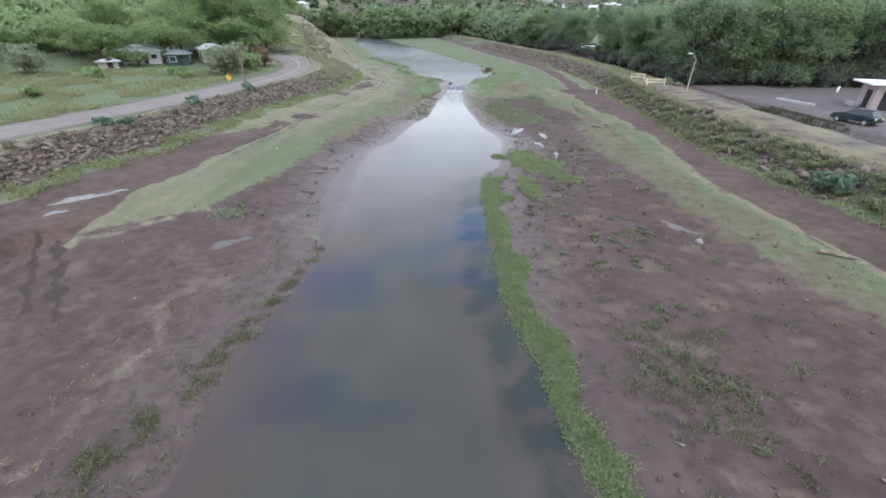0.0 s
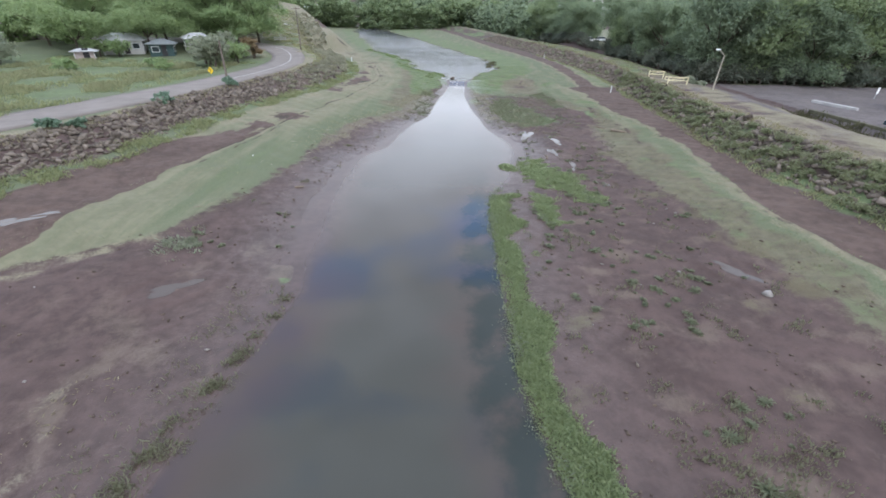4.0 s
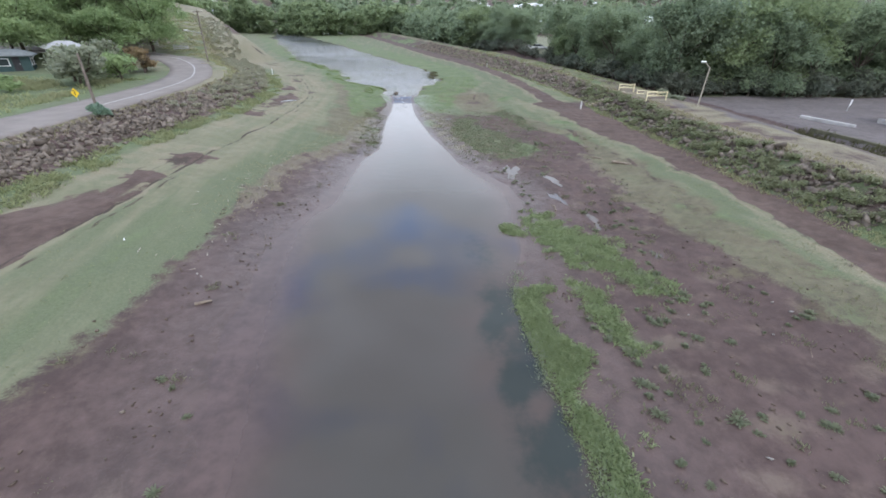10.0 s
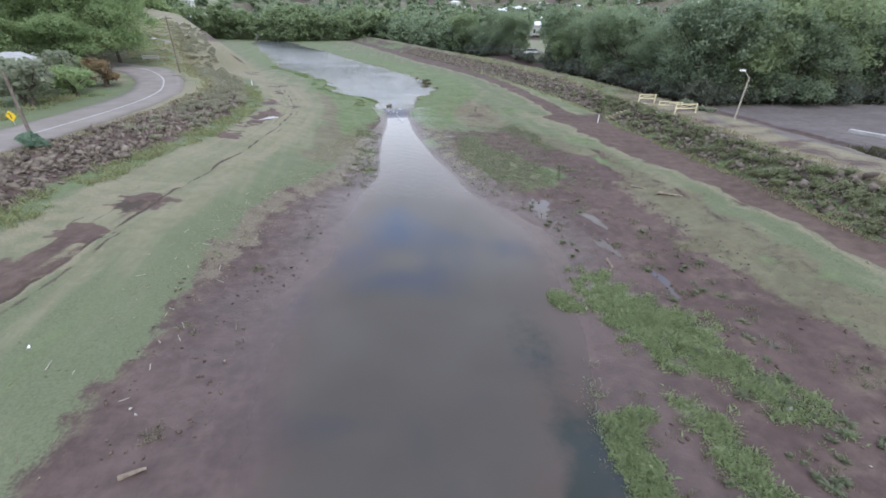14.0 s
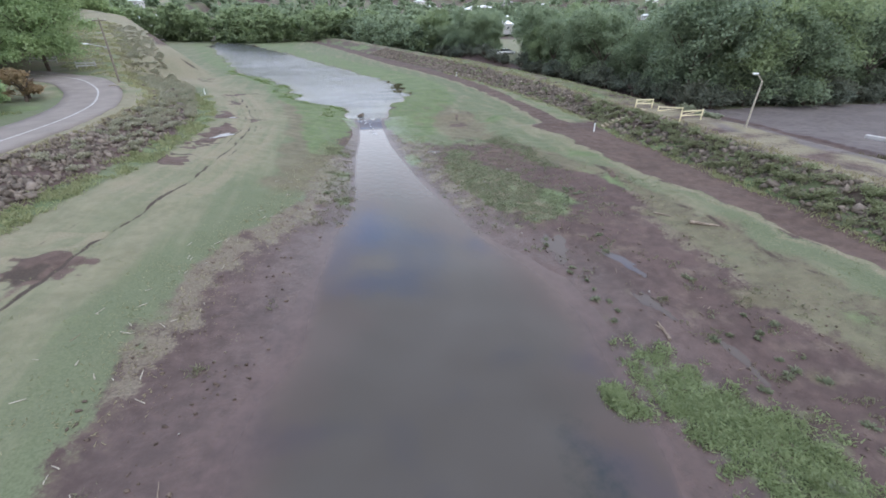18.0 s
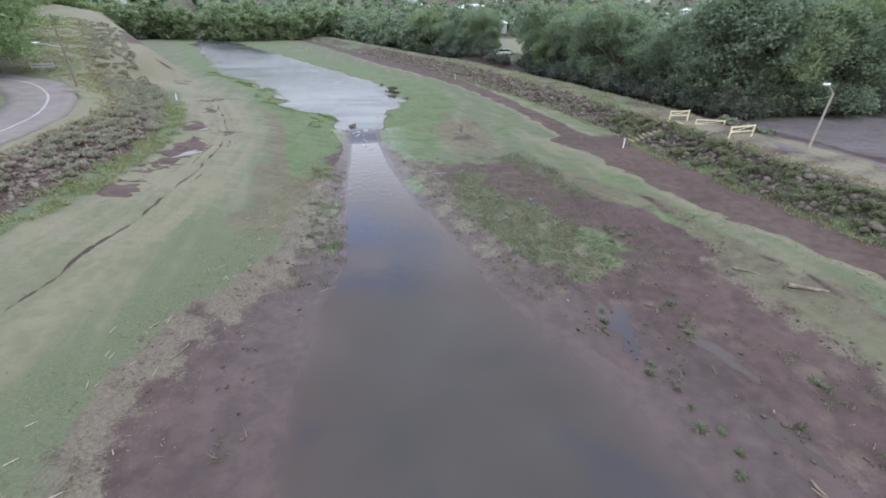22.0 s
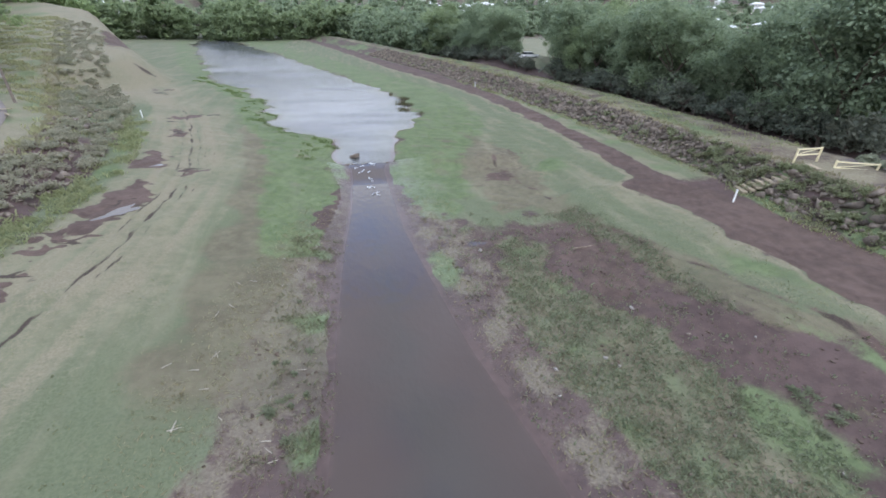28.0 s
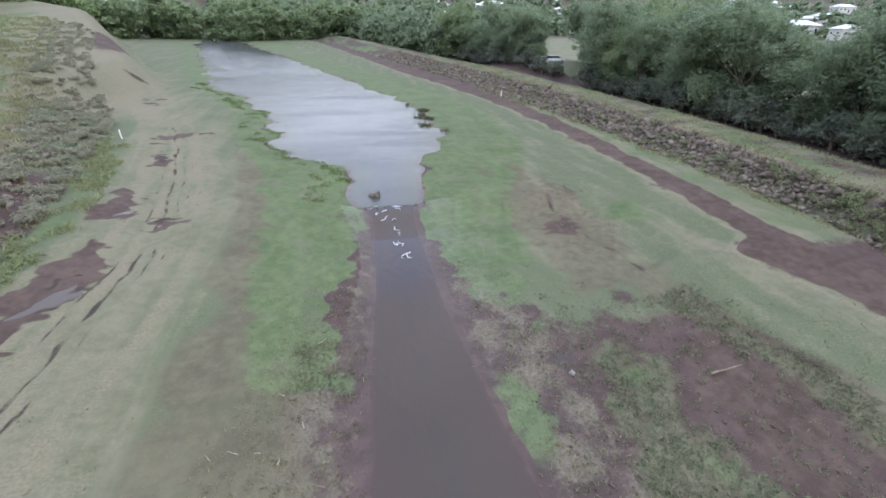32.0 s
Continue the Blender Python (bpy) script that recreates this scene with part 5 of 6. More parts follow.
# leafy single weeds standing on the mud
def weed_mesh(seed, leaf):
    g = np.random.RandomState(seed)
    k = 64
    a, r = g.uniform(0, 6.283, k), g.uniform(0.05, 0.30, k) * g.uniform(0.5, 1.2)
    c = np.stack([np.cos(a) * r * 1.4, np.sin(a) * r, 0.03 + 0.14 * g.uniform(0, 1, k) * (1.2 - r)], 1)
    d = np.stack([np.cos(a), np.sin(a), g.uniform(-0.6, 0.1, k)], 1) * g.uniform(0.05, 0.10, (k, 1))
    s = np.stack([-np.sin(a), np.cos(a), g.uniform(-0.3, 0.3, k)], 1) * g.uniform(0.02, 0.045, (k, 1))
    v = np.concatenate([np.zeros((1, 3)), np.stack([c - s, c + d, c + s], 1).reshape(-1, 3)])
    i = 1 + 3 * np.arange(k)
    return fast_mesh("weed", v, np.stack([0 * i, i, i + 1, i + 2], 1), leaf)


WEEDS = [weed_mesh(130 + k, LEAF_CLUMP) for k in range(6)]
g = np.random.RandomState(131)
nests = [(8.8, 31.5, 0.9, 2.6, 22), (12.8, 24.2, 1.3, 2.2, 20), (12.6, 28.2, 1.6, 1.6, 8), (12.4, 14.5, 1.8, 3.0, 26), (9.0, 26.0, 0.9, 2.5, 9), (13.0, 36.0, 1.2, 2.2, 14), (11.2, 33.0, 1.0, 2.4, 14),
         (-12.0, 28.2, 0.9, 0.5, 16), (14.5, 31.5, 1.4, 3.0, 9), (16.4, 62.8, 0.6, 1.2, 14), (14.8, 47.0, 1.2, 3.5, 8), (-2.2, 69.0, 0.8, 2.4, 16), (11.4, 55.0, 1.8, 2.0, 9), (-7.5, 33.0, 1.5, 4.0, 5),
         (15.0, 27.0, 2.4, 3.0, 18), (17.0, 33.5, 1.8, 3.0, 14), (13.6, 38.5, 1.4, 2.2, 12), (10.6, 50.5, 0.9, 3.0, 10), (15.5, 43.0, 1.2, 3.0, 10)]
for cx, cy, rx, ry, k in nests:
    for _ in range(int(k * 0.8)):
        x, y, s = cx + rx * g.normal() * 0.7, cy + ry * g.normal() * 0.7, g.uniform(0.4, 0.9)
        ob = tagged(new("weed", WEEDS[g.randint(6)]), "low broad-leaved green weed growing on the mud", "weed", "weeds on the mud")
        ob.matrix_world = Matrix.Translation((x, y, lay(x, y) - 0.01)) @ Matrix.Rotation(g.uniform(0, 6.28), 4, "Z") @ Matrix.Diagonal((s, s, s, 1))
# turf fringe, levee grass and rank grass by the rock banks
xs, ys2 = scatter(9000, toe_l, turf_l, 22, 80, lambda x, y: 0.2 * np.clip(covers(x, y)[0][0], 0, 1) * (x > track_l(y)), 11)
blades("turf_fringe", xs, ys2, 4, 0.05, 0.04, LEAF_TURF, 110, "short grass of the mown bank", lean=1.8)
xs, ys2 = scatter(7000, turf_r, track_r, 14, 110, lambda x, y: 0.5 * np.clip(covers(x, y)[0][0], 0, 1), 12)
blades("turf_fringe_bank", xs, ys2, 4, 0.06, 0.04, LEAF_TURF, 111, "short grass of the terrace bank", lean=1.8)
xs, ys2 = scatter(9000, lambda y: toe_l(y) - 0.9, lambda y: toe_l(y) + 1.9, 22, 118, lambda x, y: 0.3 + 0.5 * waves(x, y, 5, 218), 13)
blades("toe_grass", xs, ys2, 6, 0.24, 0.06, LEAF_BANK, 112, "rank yellow-green grass at the foot of the rocks", lean=1.3)
xs, ys2 = scatter(5200, lambda y: toe_r(y) - 1.0, lambda y: toe_r(y) + 1.0, 20, 150, lambda x, y: 0.4 + 0.4 * waves(x, y, 7, 219), 14)
blades("toe_grass_bank", xs, ys2, 6, 0.18, 0.06, LEAF_BANK, 113, "green grass at the foot of the rock bank", lean=1.3)
xs, ys2 = scatter(5200, lambda y: top_l(y) - 0.8, lambda y: top_l(y) + 1.2, 24, 150, lambda x, y: 0.6 + 0 * x, 15)
blades("levee_grass", xs, ys2, 5, 0.16, 0.06, LEAF_STRAW, 114, "dry grass along the levee top")
xs, ys2 = scatter(4200, lambda y: top_r(y) - 0.6, lambda y: top_r(y) + 1.6, 22, 190, lambda x, y: 0.7 + 0 * x, 17)
blades("levee_grass_bank", xs, ys2, 5, 0.16, 0.06, LEAF_STRAW, 115, "dry grass along the levee path")


# shrubs growing out of the rock banks
def shrub_mesh(seed, r, leaf, name):
    g = np.random.RandomState(seed)
    v, f = leaf_cards(g, crown_points(g, r, r * 1.1, 0.0, 26, 12, 0.8), 0.15, 0.03)
    return fast_mesh(name, v, f, leaf)


def shrubs(name, seed, leaf, places, label, group, low=0.6, high=1.2):
    g = np.random.RandomState(seed)
    models = [shrub_mesh(seed + k, 0.75, leaf, name) for k in range(3)]
    for x, y in places:
        ob = tagged(new(name, models[g.randint(3)]), label, "shrub", group)
        s = g.uniform(low, high)
        ob.matrix_world = Matrix.Translation((x, y, lay(x, y) - 0.05)) @ Matrix.Rotation(g.uniform(0, 6.28), 4, "Z") @ Matrix.Diagonal((s, s, s * 0.8, 1))


def scrub_stuff(name, seed, leaf, places, label, low, high, lift=0.2):
    """Scrub too tangled to count, in one mesh."""
    g = np.random.RandomState(seed)
    vs, fs, n = [], [], 0
    for x, y in places:
        s = 0.75 * g.uniform(low, high)
        v, f = leaf_cards(g, crown_points(g, s, s * 0.4, 0.0, 22, 14, 0.4), 0.07, 0.07, 0.6)
        vs.append(v + np.array([x, y, lay(x, y) + lift * g.uniform(0.3, 1.4)]))
        fs.append(f + n)
        n += len(v)
    return tagged(new(name, fast_mesh(name, np.concatenate(vs), np.concatenate(fs), leaf)), label, "plants", kind="stuff")


shrubs("shrub", 71, LEAF_BLUE, [(-30.2, 40.5), (-28.9, 41.8), (-28.4, 53.0), (-26.8, 64.6), (-27.4, 65.4), (28.9, 29.5)], "blue-green leafy shrub on the rock bank", "shrubs on the rocks", 1.0, 1.6)
field_keep = lambda x, y: smooth(0.1, 0.6, waves(x, y, 11, 221)) * (x < road_l2(y) - 2.0)  # noqa: E731
xs, ys2 = scatter(9000, -75, -37, 42, 92, field_keep, 22)
blades("field_grass", xs, ys2, 14, 0.42, 0.07, LEAF_BANK, 122, "long yellow-green grass in the field", lean=0.9, spread=0.35)
xs, ys2 = scatter(7000, -80, -37, 40, 95, lambda x, y: 0.5 * smooth(-0.1, 0.5, waves(x, y, 17, 222)) * (x < road_l2(y) - 1.0), 23)
blades("field_green_grass", xs, ys2, 12, 0.34, 0.09, LEAF_BANK, 123, "long green grass in the field", lean=0.9, spread=0.35)
shrubs("shrub", 70, LEAF_GREEN, [(-52, 57), (-46, 81), (-60, 78), (-49, 84)], "low green bush in the field", "bushes in the field", 1.6, 2.4)
g = np.random.RandomState(72)
scrub_stuff("bank_scrub", 73, LEAF_BANKSCRUB, [(float(toe_l(y)) + (float(top_l(y)) - float(toe_l(y))) * g.uniform(0.1, 0.9), y) for y in np.concatenate([np.arange(72, 150, 0.9), np.arange(80, 130, 0.8), np.arange(84, 170, 1.1), np.arange(114, 196, 0.45)])], "grey-green scrub overgrowing the rock bank", 0.6, 1.1)
scrub_stuff("rock_scrub", 76, LEAF_SCRUB, [(float(toe_r(y)) + (float(top_r(y)) - float(toe_r(y))) * g.uniform(0.0, 0.95), y) for y in np.concatenate([np.arange(22, 92, 0.6), np.arange(22, 86, 0.5), np.arange(92, 200, 2.2)])], "low green scrub between the rocks", 0.45, 1.15, 0.12)
shrubs("shrub", 79, LEAF_DULL, [(float(top_r(y)) + 6.5 + g.uniform(-0.8, 0.8), y) for y in np.arange(73, 80, 0.8)], "low grey-green bush beside the levee gates", "bushes at the gates", 0.7, 1.1)


# ---- loose and piled rocks ----
def rock_shape(seed):
    """An angular broken stone: the hull of a few points on a squashed ball."""
    g = np.random.RandomState(seed)
    bm = bmesh.new()
    p = g.normal(size=(11, 3))
    p /= np.linalg.norm(p, axis=1, keepdims=True)
    p = p * g.uniform(0.40, 0.62, (11, 1)) * np.array([g.uniform(0.9, 1.35), g.uniform(0.7, 1.0), g.uniform(0.5, 0.8)])
    for q in p:
        bm.verts.new(q)
    bmesh.ops.convex_hull(bm, input=bm.verts)
    bmesh.ops.delete(bm, geom=[v for v in bm.verts if not v.link_faces], context="VERTS")
    bmesh.ops.triangulate(bm, faces=bm.faces)
    bm.verts.index_update()
    verts = np.array([v.co for v in bm.verts])
    faces = np.array([[v.index for v in f.verts] for f in bm.faces])
    bm.free()
    return verts, faces


SHAPES = [rock_shape(300 + 2 * k) for k in range(7)]


def rock_bank(name, toe, top, y0, y1, n, near, seed, label, keep):
    """A bank of dumped lava rocks: the nearest ones singly, the rest in one mesh."""
    g = np.random.RandomState(seed)
    root = thing(name, Matrix.Identity(4), label, "rock bank", kind="structure")
    models = [fast_mesh("rock", v, f, ROCK) for v, f in SHAPES]
    vs, fs, count, single = [], [], 0, 0
    y = g.uniform(y0, y1, n)
    u = g.uniform(-0.04, 1.02, n)
    ok = g.uniform(0, 1, n) < keep(u, y)
    for yy, uu in zip(y[ok], u[ok]):
        x = float(toe(yy)) + (float(top(yy)) - float(toe(yy))) * uu
        s = g.choice([0.34, 0.52, 0.74, 1.05], p=[0.42, 0.38, 0.17, 0.03]) * g.uniform(0.72, 1.1)
        e = Euler((g.normal() * 0.5, g.normal() * 0.5, g.uniform(0, 6.28)))
        k = g.randint(7)
        m = Matrix.LocRotScale((x, yy, 0), e, (s, s, s))
        z = lay(x, yy) + g.uniform(-0.04, 0.2) * s
        if near[0] < yy < near[1] and single < 300:
            ob = new("rock", models[k])
            ob.parent = root
            ob.matrix_basis = Matrix.Translation((0, 0, z)) @ m
            single += 1
        else:
            v = SHAPES[k][0] @ np.array(m.to_3x3()).T + np.array([x, yy, z])
            vs.append(v)
            fs.append(SHAPES[k][1] + count)
            count += len(v)
    rest = new("rock_heap", fast_mesh("rock_heap", np.concatenate(vs), np.concatenate(fs), ROCKS))
    rest.parent = root
    tagged(rest, kind="stuff")


rock_bank("rock_bank_left", toe_l, top_l, 24, 190, 11000, (60, 65), 81, "bank of dumped brown lava rocks below the road", lambda u, y: (1 - 0.76 * smooth(76, 90, y) + 0.25 * smooth(80, 90, y) * waves(u * 4, y, 5, 232)) * smooth(0.0, 0.3, u) * (1 - smooth(108, 128, y)))
rock_bank("rock_bank_right", toe_r, top_r, 20, 230, 14500, (74, 80), 82, "bank of dumped dark lava rocks half grown over", lambda u, y: (0.42 + 0.25 * waves(u * 3, y, 6, 231) + 0.45 * smooth(84, 92, y)) * (1 - 0.35 * smooth(0.7, 1.0, u)))


def stone(x, y, s, material, label, seed, group="stones on the mud", lift=0.0):
    v, f = SHAPES[seed % 7]
    ob = tagged(new("stone", fast_mesh("stone", v * s, f, material)), label, "stone", group)
    ob.matrix_world = Matrix.Translation((x, y, lay(x, y) + 0.12 * s + lift)) @ Euler((0.2 * seed, 0.3, seed)).to_matrix().to_4x4()


def clods(name, lo, hi, y0, y1, n, seed, label):
    """Clods and pebbles too many to count, pressed into the mud, in one mesh."""
    g = np.random.RandomState(seed)
    cx, cy = scatter(n, lo, hi, y0, y1, lambda x, y: smooth(-0.3, 0.8, waves(x, y, 3.1, seed)), seed)
    cz, vs, fs, count = on_ground(cx, cy), [], [], 0
    for x, y, z in zip(cx, cy, cz):
        v, f = SHAPES[g.randint(7)]
        a, k = g.uniform(0, 6.283), 0.05 + 0.16 * g.uniform() ** 3
        c, d = math.cos(a) * k, math.sin(a) * k
        vs.append(np.stack([v[:, 0] * c - v[:, 1] * d + x, v[:, 0] * d + v[:, 1] * c + y, v[:, 2] * k * 0.9 + z + 0.1 * k], 1))
        fs.append(f + count)
        count += len(v)
    return tagged(new(name, fast_mesh(name, np.concatenate(vs), np.concatenate(fs), CLOD)), label, "clods", kind="stuff")


clods("mud_clods", lambda y: water_r(y) + 0.8, lambda y: turf_r(y) + 1.5, 5, 80, 5200, 251, "small brown clods and pebbles on the drying mud")
clods("shore_clods", lambda y: turf_l(y) - 0.5, lambda y: water_l(y) - 0.3, 5, 72, 3000, 252, "small brown clods along the muddy bank")
g = np.random.RandomState(83)
for k in range(70):
    y = g.uniform(8, 75)
    x = g.uniform(float(water_r(y)) + 1.5, float(turf_r(y)) + 1)
    stone(x, y, g.uniform(0.10, 0.26), PALE_ROCK if g.uniform() < 0.35 else ROCK, "small loose stone on the brown mud", k)
for k in range(24):
    y = g.uniform(8, 60)
    stone(g.uniform(float(turf_l(y)) + 0.5, float(water_l(y)) - 0.6), y, g.uniform(0.08, 0.2), PALE_ROCK if g.uniform() < 0.5 else ROCK, "small loose stone on the brown mud", k)
stone(2.05, 98.9, 1.3, ROCK, "dark rock standing in the pool above the weir", 3, "rocks in the water", 0.22)
stone(8.2, 78.0, 0.45, PALE_ROCK, "pale flat stone on the bank", 4)
stone(-15.07, 43.1, 0.22, WHITE, "small white lump on the mown grass", 5)
stone(17.8, 24.0, 0.5, PALE_ROCK, "flat pale stone at the edge of the mud", 6)
for k, (x, y) in enumerate([(30.6, 71.8), (31.6, 72.8), (31.0, 73.6), (32.2, 73.4)]):
    stone(x, y, 1.05, ROCK, "large dark lava boulder on the rock bank", k, "large boulders")


# ---- logs and sticks ----
def log(x, y, length, radius, turn, label, fork=False, wood=DRIFTWOOD):
    root = thing("log", pose(x, y, lay(x, y) + radius * 0.6, 0, 0, turn), label, "log", "driftwood")
    bm = bmesh.new()
    g = np.random.RandomState(int(abs(x * 31 + y * 7)))
    prev, k = Vector((-length / 2, 0, 0)), 5
    for i in range(1, k + 1):
        nxt = Vector((-length / 2 + length * i / k, g.uniform(-0.025, 0.025) * length, g.uniform(0.0, 0.015) * length))
        rod(bm, prev, nxt, radius * (1.1 - 0.1 * i), radius * (1.0 - 0.1 * i), 7)
        prev = nxt
    part("stem", bm, wood, root)
    if fork:
        part("branch", rodded((0, 0, 0), (length * 0.25, length * 0.22, 0.1), radius * 0.6, radius * 0.3, 6), DRIFTWOOD, root)


log(21.0, 54.8, 1.7, 0.13, -35, "grey driftwood log lying on the grass terrace")
log(19.9, 57.0, 1.6, 0.06, -50, "thin grey driftwood branch on the terrace")
log(11.7, 46.9, 1.2, 0.07, 75, "forked pale driftwood branch at the edge of the weed", True)
log(23.3, 21.2, 1.6, 0.13, -30, "weathered brown log beside the haul track")
log(-2.1, 61.9, 0.9, 0.04, 20, "pale stick at the water's edge")
log(-8.0, 58.2, 1.0, 0.04, 60, "pale stick on the straw-littered bank")
log(-9.0, 37.2, 0.7, 0.09, 20, "weed-draped stub of driftwood on the mud")
log(14.6, 76.6, 1.8, 0.05, 5, "pale stick on the bare mud patch")
g = np.random.RandomState(84)
for k in range(26):
    y = g.uniform(30, 80)
    side = g.uniform() < 0.5
    x = g.uniform(float(turf_l(y)) - 3, float(water_l(y)) - 0.5) if side else g.uniform(float(water_r(y)) + 0.6, float(turf_r(y)))
    log(x, y, g.uniform(0.3, 0.75), g.uniform(0.012, 0.025), g.uniform(0, 180), "thin pale stick scattered on the bank")
for k in range(70):
    y = g.uniform(40, 82)
    x = float(turf_l(y)) + g.normal() * 1.3 - 0.2
    log(x, y, g.uniform(0.18, 0.55), g.uniform(0.014, 0.03), g.uniform(0, 180), "short bleached stick among the straw litter", False, PALE_STICK)

# dark weed standing in the pool's margin
xs, ys2 = scatter(2600, lambda y: water_r(y) - 2.6, lambda y: water_r(y) + 0.4, 112, 150, lambda x, y: smooth(0.1, 0.6, waves(x, y, 4.5, 241)) * smooth(0, 8, 14 - np.abs(y - 131)), 24)
blades("pool_weed", xs, ys2, 6, 0.36, 0.06, LEAF_OLIVE, 124, "dark weed standing in the pool's shallow edge", lean=0.5)
xs, ys2 = scatter(5200, lambda y: water_l(y) - 3.5, lambda y: water_l(y) + 1.0, 98, 175, lambda x, y: smooth(-0.1, 0.6, waves(x, y, 4.0, 242)), 25)
blades("pool_margin_grass", xs, ys2, 6, 0.13, 0.07, LEAF_LUSH, 125, "ragged green grass at the pool's edge", lean=0.9)

xs, ys2 = scatter(9000, lambda y: top_l(y) - 11, lambda y: top_l(y) + 3.5, 92, 200, lambda x, y: smooth(-0.3, 0.6, waves(x, y, 6.0, 243)) * (np.min(np.abs(x[:, None] - ROAD_PATH[None, ::3, 0]) + np.abs(y[:, None] - ROAD_PATH[None, ::3, 1]), 1) > 6.5), 26)
blades("slope_grass", xs, ys2, 6, 0.30, 0.09, LEAF_GOLD, 126, "long yellow-green grass on the levee slope", lean=1.0, spread=0.3)
xs, ys2 = scatter(6000, lambda y: top_r(y) + 0.8, lambda y: top_r(y) + 9.5, 84, 190, lambda x, y: 0.3 + 0.4 * waves(x, y * 0.4, 5.0, 244), 27)
blades("crest_grass", xs, ys2, 5, 0.16, 0.07, LEAF_BANK, 127, "olive grass on the levee top", lean=1.2, spread=0.3)
xs, ys2 = scatter(5200, lambda y: water_r(y) - 2.6, lambda y: water_r(y) + 0.1, 14, 40, lambda x, y: smooth(-0.1, 0.7, waves(x, y, 2.6, 245)) * smooth(-2.4, -0.3, x - water_r(y)), 28)
blades("drowned_weed", xs, ys2, 5, 0.16, 0.022, LEAF_DULL, 128, "dark drowned weed breaking the water's surface", lean=1.0)

# olive weed tufts along the muddy shore
xs, ys2 = scatter(1500, lambda y: np.interp(y, [6, 9.8, 12.4, 14.5, 17.7, 23.9], [-8.6, -7.7, -6.5, -6.1, -5.2, -4.4]) - 0.7, lambda y: np.interp(y, [6, 9.8, 12.4, 14.5, 17.7, 23.9], [-8.6, -7.7, -6.5, -6.1, -5.2, -4.4]) + 0.7, 6, 24, lambda x, y: smooth(-0.2, 0.5, waves(x, y, 2.2, 246)), 29)
blades("shore_tufts", xs, ys2, 16, 0.11, 0.034, LEAF_DRY, 129, "olive-brown weed tufts along the muddy shore", lean=1.3, spread=0.12)
# rough clods and trampled weed on the far mud
xs, ys2 = scatter(1500, lambda y: water_r(y) + 0.8, lambda y: turf_r(y) + 1.5, 44, 84, lambda x, y: smooth(0.35, 0.9, waves(x, y, 3.0, 247)) * 0.9, 30)
blades("mud_clump_weed", xs, ys2, 8, 0.11, 0.06, LEAF_DRY, 130, "trampled grey-green weed on the mud", lean=1.6, spread=0.16)

xs, ys2 = scatter(900, lambda y: turf_l(y) + 0.3, lambda y: water_l(y) - 0.2, 26, 68, lambda x, y: smooth(0.7, 1.1, waves(x, y, 3.4, 248)), 31)
blades("mud_clump_weed_far", xs, ys2, 14, 0.10, 0.04, LEAF_DRY, 131, "trampled grey-green weed on the bare bank", lean=1.6, spread=0.16)


# ---- gates, posts and poles ----
def gate(x0, y0, x1, y1, label, sunk=0.0):
    a, b = Vector((x0, y0, 0)), Vector((x1, y1, 0))
    w = (b - a).length
    z = min(lay(x0, y0), lay(x1, y1)) - sunk
    root = thing("gate", Matrix.Translation((x0, y0, z)) @ Matrix.Rotation(math.atan2(y1 - y0, x1 - x0), 4, "Z"), label, "gate", "levee gates")
    for px in (0.06, w - 0.06):
        part("post", boxed((0.12, 0.12, 1.5), (px, 0, 0.4), None, 0.015), YELLOW, root)
    part("top_rail", boxed((w - 0.24, 0.08, 0.10), (w / 2, 0, 1.06), None, 0.012), YELLOW, root)
    part("lower_rail", boxed((w - 0.24, 0.07, 0.09), (w / 2, 0, 0.62), None, 0.012), YELLOW, root)
    part("brace", rodded((0.15, 0.06, 0.66), (w - 0.15, 0.06, 1.02), 0.03), YELLOW, root)


gate(33.4, 79.9, 35.8, 79.9, "faded yellow steel gate across the levee path")
gate(35.4, 78.4, 37.8, 77.1, "faded yellow steel gate beside the path", 0.6)
gate(33.0, 72.1, 36.0, 72.4, "faded yellow steel gate above the steps")


def marker(x, y, tall, label, lean=0):
    root = thing("marker_post", pose(x, y, lay(x, y), lean, 0, 0), label, "post", "marker posts")
    part("stake", boxed((0.10, 0.10, tall + 0.3), (0, 0, tall / 2 - 0.15), None, 0.01), WHITE, root)
    part("cap", boxed((0.13, 0.13, 0.05), (0, 0, tall + 0.026), None, 0.01), WHITE, root)


marker(27.5, 78.6, 0.9, "short white marker post beside the haul track")
marker(-23.1, 118.0, 0.9, "short white marker post on the grass bank")
marker(27.9, 140, 1.0, "short white marker post beside the far track")

lamp_z = lay(37.6, 68.4)
lamp = thing("street_lamp", pose(37.6, 68.4, lamp_z, 0, 1.5, 0), "street lamp on a leaning tan pole beside the lot", "street lamp")
part("pole", rodded((0, 0, -0.5), (0, 0, 4.3), 0.10, 0.075, 10), TAN_POLE, lamp)
part("arm", rodded((0, 0, 4.25), (-0.7, 0.1, 4.85), 0.06, 0.045), TAN_POLE, lamp)
head = part("lamp_head", boxed((0.62, 0.22, 0.14), (-0.95, 0.12, 4.92), None, 0.04), WHITE, lamp)
part("lens", boxed((0.4, 0.16, 0.05), (-1.0, 0.12, 4.83), None, 0.01), GREY_METAL, head)


